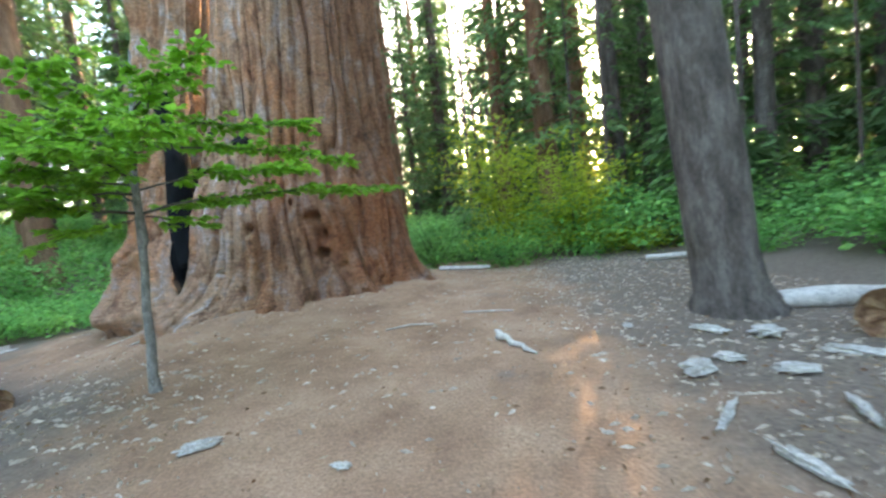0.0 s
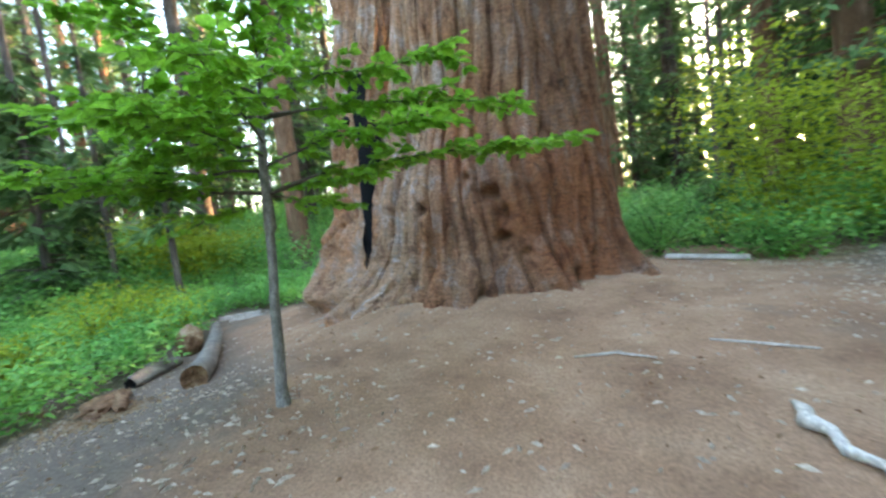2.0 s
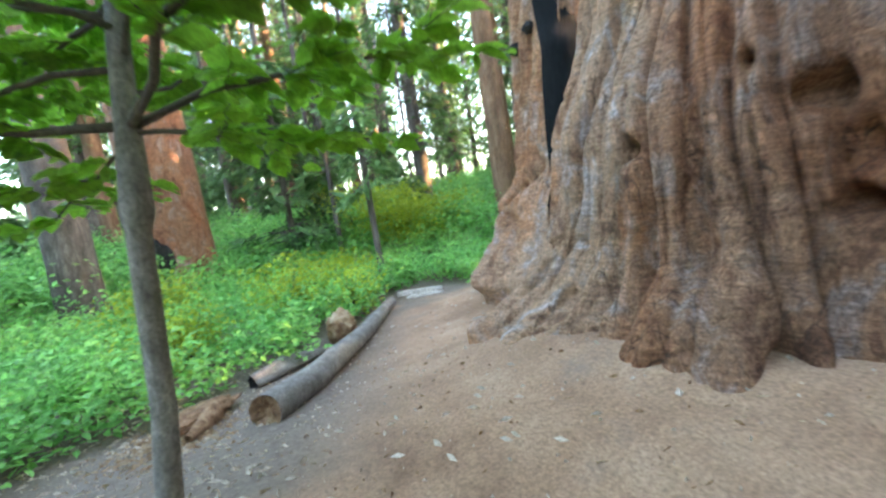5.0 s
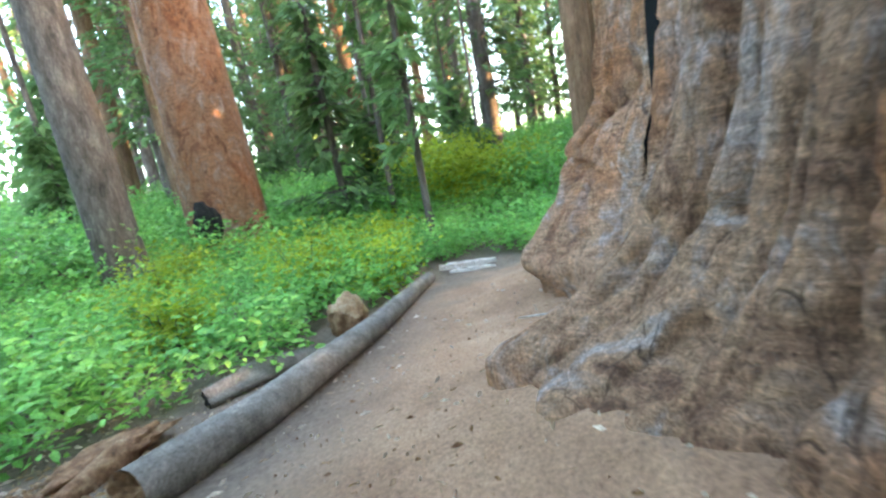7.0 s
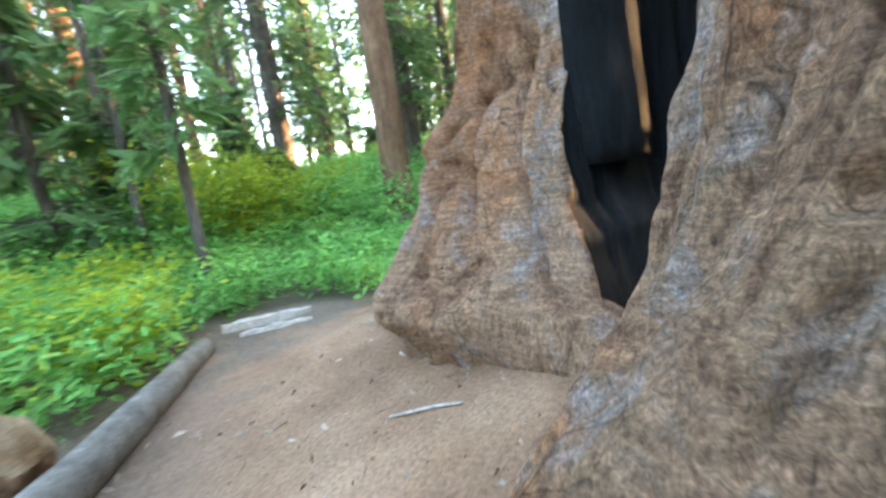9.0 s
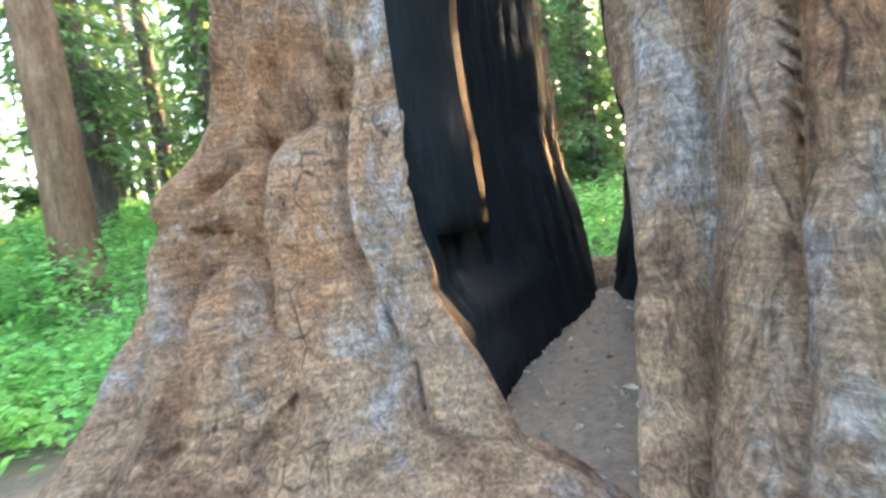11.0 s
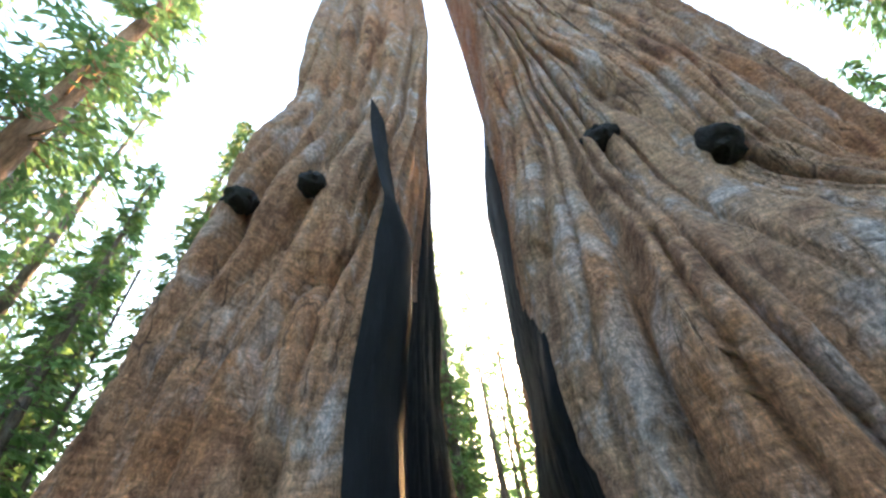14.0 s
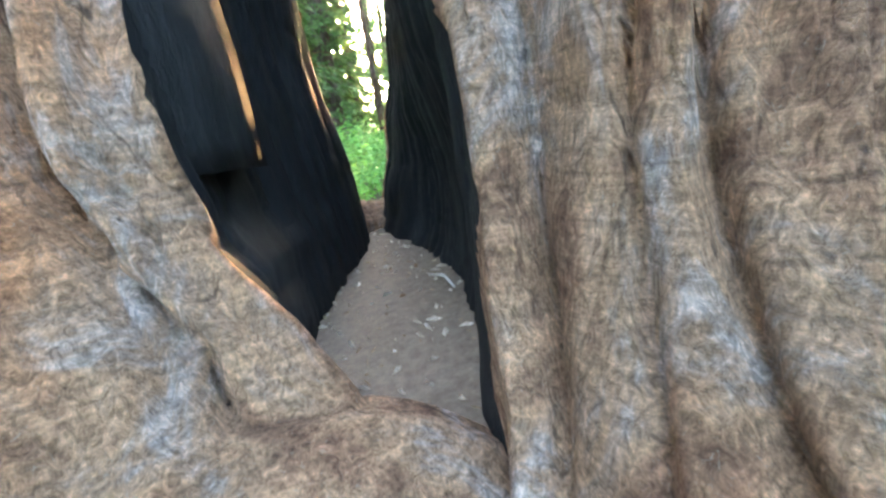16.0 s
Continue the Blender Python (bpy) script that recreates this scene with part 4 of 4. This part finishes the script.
bush(5.0, 15.4, 4.6, 3.2, 4200, M_SUNLIT_LEAF, "spreading vine maple with sunlit yellow painted into its leaves", 6, 0.13)
bush(2.0, 13.6, 1.3, 2.2, 2200, M_SHRUB, "leafy green shrub at the end of the trail", 7)
bush(6.6, 14.5, 1.3, 2.6, 2200, M_SUNLIT_LEAF, "low shrub coloured as if sunlit at the bend of the trail", 8)
bush(-0.4, 15.0, 2.2, 2.6, 3200, M_SHRUB, "green thicket beside the big trunk", 9)
bush(8.4, 11.0, 1.0, 1.6, 1500, M_SHRUB, "small green shrub beyond the pine", 10)
bush(9.6, 8.2, 1.2, 1.5, 1500, M_SHRUB, "small green shrub by a fallen log", 11)
bush(-9.1, 11.6, 1.1, 1.4, 1600, M_SHRUB, "leafy shrub at the foot of the sequoia", 12)


def far_woods():
    """The crowns of the woods all round, past the last trees that can be told apart."""
    rng = np.random.default_rng(77)
    n = 90000
    a, d = rng.uniform(0, 2 * math.pi, n), rng.uniform(62, 105, n)
    z = 30 * rng.random(n) ** 1.25
    gap = np.array([noise.noise(Vector((math.cos(q) * 14, math.sin(q) * 14, h * 0.05))) for q, h in zip(a, z)])
    keep = gap > -0.42 + 0.014 * (z - 6)
    c = np.stack([-4 + np.cos(a) * d, 8 + np.sin(a) * d, 1.0 + z + 4 * (np.cos(a) < -0.2)], 1)[keep]
    m = len(c)
    h = np.stack([rng.normal(0, 0.7, m), rng.normal(0, 0.7, m), rng.normal(-0.9, 0.4, m)], 1)
    ob = leaf_mesh("far_woods", c, h, rng.uniform(0.7, 1.7, m), M_NEEDLE, None, "", 0.45, 0.2, 5, True)
    tagged(ob, "hazy crowns of the far conifer woods", "woods", kind="stuff")


far_woods()


# ---- fallen wood and litter ----
def log_thing(name, pts, radii, label, mat, end_mat=None, sides=18, seed=0, rough=0.1):
    ob = empty(name, Vector(pts[0]), label, "log")
    local = [Vector(p) - Vector(pts[0]) for p in pts]
    fine, fr = [], []
    for i in range(len(local) - 1):
        for k in range(6):
            fine.append(local[i].lerp(local[i + 1], k / 6))
            fr.append(radii[i] + (radii[i + 1] - radii[i]) * k / 6)
    fine.append(local[-1])
    fr.append(radii[-1])
    v, f = tube(fine, fr, sides, rough, seed, cap=False)
    mesh_object("wood", v, f, mat, ob)
    # broken end, sunk and jagged
    rng = random.Random(seed)
    d = (fine[1] - fine[0]).normalized()
    side = d.orthogonal().normalized()
    other = d.cross(side)
    ev, ef = [tuple(d * radii[0] * 0.5)], []
    for ring, k in ((0.45, 0.35), (0.8, 0.12), (0.985, -0.02)):
        for a in range(20):
            t = 2 * math.pi * a / 20
            ev.append(tuple((side * math.cos(t) + other * math.sin(t)) * radii[0] * ring + d * radii[0] * (k + rng.uniform(-0.16, 0.16))))
    for a in range(20):
        b = (a + 1) % 20
        ef.append((0, 1 + a, 1 + b))
        for q in range(2):
            ef.append((1 + q * 20 + a, 21 + q * 20 + a, 21 + q * 20 + b, 1 + q * 20 + b))
    mesh_object("broken_end", ev, ef, end_mat or M_ROT, ob, "splintered reddish-brown rotten end", smooth=False)
    return ob


def gz(x, y, up=0.0):
    return (x, y, ground_z(x, y) + up)


log_thing("fallen_log", [gz(-6.3, 5.5, 0.13), gz(-7.2, 6.2, 0.14), gz(-9.05, 7.55, 0.12), gz(-11.2, 8.95, 0.09)], [0.185, 0.175, 0.155, 0.125], "long grey weathered log lying along the trail's edge", M_GREYWOOD, seed=3, rough=0.08)
log_thing("rotten_log", [gz(-8.2, 5.5, 0.07), gz(-8.5, 6.05, 0.11), gz(-8.85, 6.65, 0.06)], [0.11, 0.15, 0.08], "crumbling grey split log beside a longer log", M_GREYWOOD, M_KNOT, seed=5, rough=0.5)
log_thing("rotten_log", [gz(-6.75, 4.75, 0.03), gz(-7.35, 5.0, 0.06), gz(-7.95, 5.1, 0.04)], [0.05, 0.12, 0.07], "orange-brown rotted log crumbling into chips", M_ROT, seed=15, rough=0.6)
log_thing("white_log", [gz(4.55, 4.2, 0.26), gz(5.4, 4.6, 0.26), gz(7.2, 5.4, 0.25)], [0.30, 0.29, 0.26], "pale bleached log with a brown sawn end", M_PALEWOOD, seed=6, rough=0.1)
log_thing("white_log", [gz(4.6, 5.7, 0.12), gz(5.3, 5.5, 0.13), gz(6.5, 5.3, 0.1)], [0.12, 0.14, 0.1], "pale broken log piece on grey duff", M_PALEWOOD, seed=7, rough=0.3)
log_thing("far_log", [gz(-0.2, 13.2, 0.06), gz(1.4, 13.0, 0.07)], [0.07, 0.06], "thin pale log at the trail's far edge", M_PALEWOOD, seed=8, rough=0.15)
log_thing("dead_branch", [gz(5.6, 11.5, 0.1), gz(6.8, 11.0, 0.12), gz(8.3, 11.2, 0.08)], [0.09, 0.08, 0.04], "pale dead branch on the ground", M_PALEWOOD, seed=9, rough=0.2)


def lump(name, x, y, size, label, mat, seed, category="wood", squash=(1, 1, 1), sink=0.15, rough=0.35):
    """A knobbly piece of wood resting on the ground."""
    bm = bmesh.new()
    bmesh.ops.create_icosphere(bm, subdivisions=4, radius=1)
    for v in bm.verts:
        n = noise.fractal(v.co * 1.7 + Vector((seed, 0, 0)), 0.9, 2.0, 4)
        v.co *= 1 + rough * n
        v.co = Vector((v.co.x * squash[0], v.co.y * squash[1], v.co.z * squash[2])) * size
    low = min(v.co.z for v in bm.verts)
    for v in bm.verts:
        v.co.z -= low + sink * size * squash[2]
    me = bpy.data.meshes.new(name)
    bm.to_mesh(me)
    bm.free()
    me.materials.append(mat)
    me.polygons.foreach_set("use_smooth", [True] * len(me.polygons))
    ob = new(name, me)
    ob.location = gz(x, y)
    ob.rotation_euler = (0, 0, seed * 1.3)
    return tagged(ob, label, category)


def stump_chunk(x, y, size, seed):
    """A torn stump: dark crumbling body and a paler broken top."""
    ob = empty("stump_chunk", gz(x, y), "knotty broken stump chunk with torn orange top", "wood")
    bm = bmesh.new()
    bmesh.ops.create_icosphere(bm, subdivisions=4, radius=1)
    for v in bm.verts:
        v.co *= 1 + 0.3 * noise.fractal(v.co * 1.6 + Vector((seed, 0, 0)), 0.8, 2.0, 5)
        v.co = Vector((v.co.x * 0.85, v.co.y * 0.9, v.co.z * 1.1 + 0.8)) * size
    halves = {"body": [], "torn_top": []}
    for f in bm.faces:
        c = f.calc_center_median()
        high = c.z + 0.35 * c.y + 0.12 * noise.noise(c * 6) > 1.22 * size
        halves["torn_top" if high else "body"].append([tuple(v.co) for v in f.verts])
    bm.free()
    for name, tris in halves.items():
        at, fs = {}, []
        for t in tris:
            fs.append([at.setdefault(v, len(at)) for v in t])
        mesh_object(name, list(at), fs, M_TORN if name == "torn_top" else M_ROT, ob, "pale orange torn wood" if name == "torn_top" else "dark crumbling brown wood")


stump_chunk(-9.33, 7.18, 0.3, 4)
lump("rotten_wood", -7.45, 4.85, 0.3, "crumbled orange rotten wood lying flat on dirt", M_ROT, 9, squash=(1.5, 0.8, 0.25), rough=0.6)


def slab(x, y, length, width, thick, turn, label, mat, seed, tilt=0.0, name="wood_slab", up=0.0):
    """A split slab of wood, pointed at the ends."""
    rng = random.Random(seed)
    n, vs, fs = 10, [], []
    for i in range(n + 1):
        f = i / n
        w = width * (0.12 + 0.88 * math.sin(math.pi * min(1, f * 0.92 + 0.06)) ** 1.3) * rng.uniform(0.85, 1.1)
        for a, b in ((-1, 0), (-0.6, 1), (0.6, 1.05), (1, 0.1), (0, -0.1)):
            vs.append(((f - 0.5) * length, a * w / 2 + 0.06 * length * math.sin(f * 2.6), b * thick * rng.uniform(0.8, 1.15)))
        if i:
            for k in range(5):
                p, q = (i - 1) * 5 + k, (i - 1) * 5 + (k + 1) % 5
                fs.append((p, p + 5, q + 5, q))
    fs += [(0, 1, 2, 3, 4), tuple(range(n * 5 + 4, n * 5 - 1, -1))]
    ob = mesh_object(name, vs, fs, mat, smooth=False)
    ob.location = gz(x, y, up)
    ob.rotation_euler = (0, radians(tilt), radians(turn))
    return tagged(ob, label, "wood")


slab(-11.45, 9.9, 1.25, 0.2, 0.12, 78, "bleached white split slab of wood on the ground", M_PALEWOOD, 1, 4, up=0.03)
slab(-11.1, 9.85, 0.95, 0.11, 0.06, 62, "thin pale splinter beside a white slab", M_PALEWOOD, 2)
for k, (x, y, l, w, t, a) in enumerate([(2.3, 3.9, 0.30, 0.18, 0.10, 70), (2.75, 4.1, 0.25, 0.12, 0.05, 15), (2.0, 2.35, 0.42, 0.07, 0.05, -25), (2.0, 3.05, 0.55, 0.05, 0.03, -40), (3.1, 3.7, 0.35, 0.16, 0.05, 35),
                                        (3.2, 5.1, 0.4, 0.1, 0.06, -20), (2.9, 2.9, 0.5, 0.06, 0.04, 5), (3.6, 4.7, 0.3, 0.2, 0.08, 50), (3.9, 3.9, 0.5, 0.12, 0.06, 80), (2.4, 5.6, 0.22, 0.08, 0.03, 120),
                                        (-2.3, 3.4, 0.34, 0.09, 0.05, 40), (-.95, 2.9, 0.16, 0.05, 0.03, 10)]):
    lump("bark_chunk", x, y, l * 0.5, "pale weathered chunk of bark on the forest floor", M_PALEWOOD, 10 + k * 1.7, squash=(1, min(1, 1.3 * w / l), min(0.7, 1.4 * t / l)), rough=0.55)


def stick(pts, radii, label, mat, name="stick", seed=0):
    base = Vector(gz(*pts[0][:2]))
    local = [Vector(gz(p[0], p[1], p[2])) - base for p in pts]
    v, f = tube(local, radii, 8, 0.3, seed)
    ob = mesh_object(name, v, f, mat)
    ob.location = base
    return tagged(ob, label, "stick")


stick([(0.58, 5.78, 0.07), (0.63, 5.68, 0.05), (0.60, 5.55, 0.05), (0.70, 5.42, 0.06), (0.72, 5.25, 0.03), (0.84, 5.12, 0.04), (0.84, 4.98, 0.04), (0.95, 4.84, 0.02)], [0.018, 0.05, 0.06, 0.04, 0.045, 0.03, 0.036, 0.012], "gnarled pale stick lying on the trail", M_PALEWOOD, seed=1)
stick([(-7.6, 9.0, 0.015), (-7.3, 9.15, 0.02), (-7.1, 9.2, 0.015)], [0.008, 0.01, 0.006], "thin pale twig on the dirt", M_PALEWOOD, seed=2)
stick([(-5.9, 8.05, 0.02), (-6.3, 8.2, 0.03), (-6.55, 8.25, 0.02)], [0.012, 0.016, 0.008], "pale twig at the foot of the trunk", M_PALEWOOD, seed=3)
stick([(0.2, 7.4, 0.02), (0.7, 7.3, 0.03), (1.1, 7.25, 0.02)], [0.01, 0.015, 0.01], "pale stick across the trail", M_PALEWOOD, seed=4)
stick([(-1.1, 6.6, 0.02), (-0.7, 6.75, 0.03), (-0.3, 6.7, 0.02)], [0.01, 0.015, 0.01], "pale stick across the trail", M_PALEWOOD, seed=5)
stick([(-5.5, 11.0, 0.02), (-5.45, 11.25, 0.03), (-5.5, 11.4, 0.02)], [0.008, 0.012, 0.006], "pale splinter on the hollow's floor", M_PALEWOOD, seed=6)


def litter(name, n, box, lo, hi, mat, label, seed, keep, slim=1.0):
    rng = np.random.default_rng(seed)
    vs, fs = [], []
    while len(fs) < n * 3:
        x, y = rng.uniform(box[0], box[2]), rng.uniform(box[1], box[3])
        if rng.random() > keep(x, y):
            continue
        z = ground_z(x, y)
        l, a = lo + (hi - lo) * rng.random() ** 2.4, rng.uniform(0, 6.28)
        w = l * rng.uniform(0.12, 0.4) * slim
        c, s = math.cos(a), math.sin(a)
        t = rng.uniform(-0.15, 0.15)
        b = len(vs)
        for px, py, pz in ((-l, 0, 0.004), (-0.2 * l, w, 0.001), (l, 0.1 * w, 0.004 + t * 0.2 * l), (0.1 * l, -w, 0.0), (0, 0, 0.004 + 0.016 * slim + 0.15 * l * slim)):
            vs.append((x + px * c - py * s, y + px * s + py * c, z + pz))
        fs += [(b, b + 3, b + 4), (b + 3, b + 2, b + 4), (b + 2, b + 1, b + 4), (b + 1, b, b + 4)]
    return tagged(mesh_object(name, vs, fs, mat, smooth=False), label, "litter", kind="stuff")


litter("wood_chips", 12500, (-9.5, 0, 6.5, 14.5), 0.01, 0.07, M_CHIP, "pale wood chips, twigs and bark flakes scattered on dirt", 31,
       lambda x, y: 0.25 + 0.75 * smooth_step(1.2, 2.4, x) + 0.8 * smooth_step(-2.2, -3.2, x) * smooth_step(6.4, 4.8, y) if math.hypot(x - TREE.x, y - TREE.y) > 2.6 else 0.6)
litter("dark_litter", 2600, (-9.5, 0, 6.5, 13), 0.008, 0.045, M_ROT, "dark bark bits and cones on the ground", 32, lambda x, y: 0.3 + 0.7 * smooth_step(1.0, 2.6, x))

litter("rotten_chips", 1500, (-8.1, 3.7, -6.0, 5.4), 0.012, 0.06, M_TORN, "tan chips of rotten wood spilled before a log's end", 33, lambda x, y: math.exp(-(((x + 7.05) / 0.55) ** 2 + ((y - 4.6) / 0.4) ** 2)))
litter("needle_litter", 8000, (-9.5, 0, 6.5, 14), 0.015, 0.06, M_TORN, "tan dry needles and slivers on dirt", 34, lambda x, y: 0.4 + 0.6 * smooth_step(1.0, 2.6, x) + 0.6 * smooth_step(-2.2, -3.2, x) * smooth_step(6.4, 4.8, y), 0.3)


# ---- burnt knots on the sequoia ----
def knot(x, y, z, r, seed):
    bm = bmesh.new()
    bmesh.ops.create_icosphere(bm, subdivisions=3, radius=r)
    for v in bm.verts:
        v.co *= 1 + 0.3 * noise.fractal(v.co * (1.8 / r) + Vector((seed, 3, 1)), 0.9, 2.0, 3)
        v.co.z *= 0.8
    me = bpy.data.meshes.new("burnt_knot")
    bm.to_mesh(me)
    bm.free()
    me.materials.append(M_KNOT)
    ob = new("burnt_knot", me)
    ob.parent = sequoia
    ob.location = (x - TREE.x, y - TREE.y, z)
    ob["label"] = "blackened burnt branch knot"


knot(-5.11, 9.9, 4.1, 0.14, 1)
knot(-4.4, 9.7, 3.84, 0.19, 2)
knot(-7.86, 11.03, 4.36, 0.14, 4)
knot(-7.28, 10.89, 4.5, 0.13, 5)
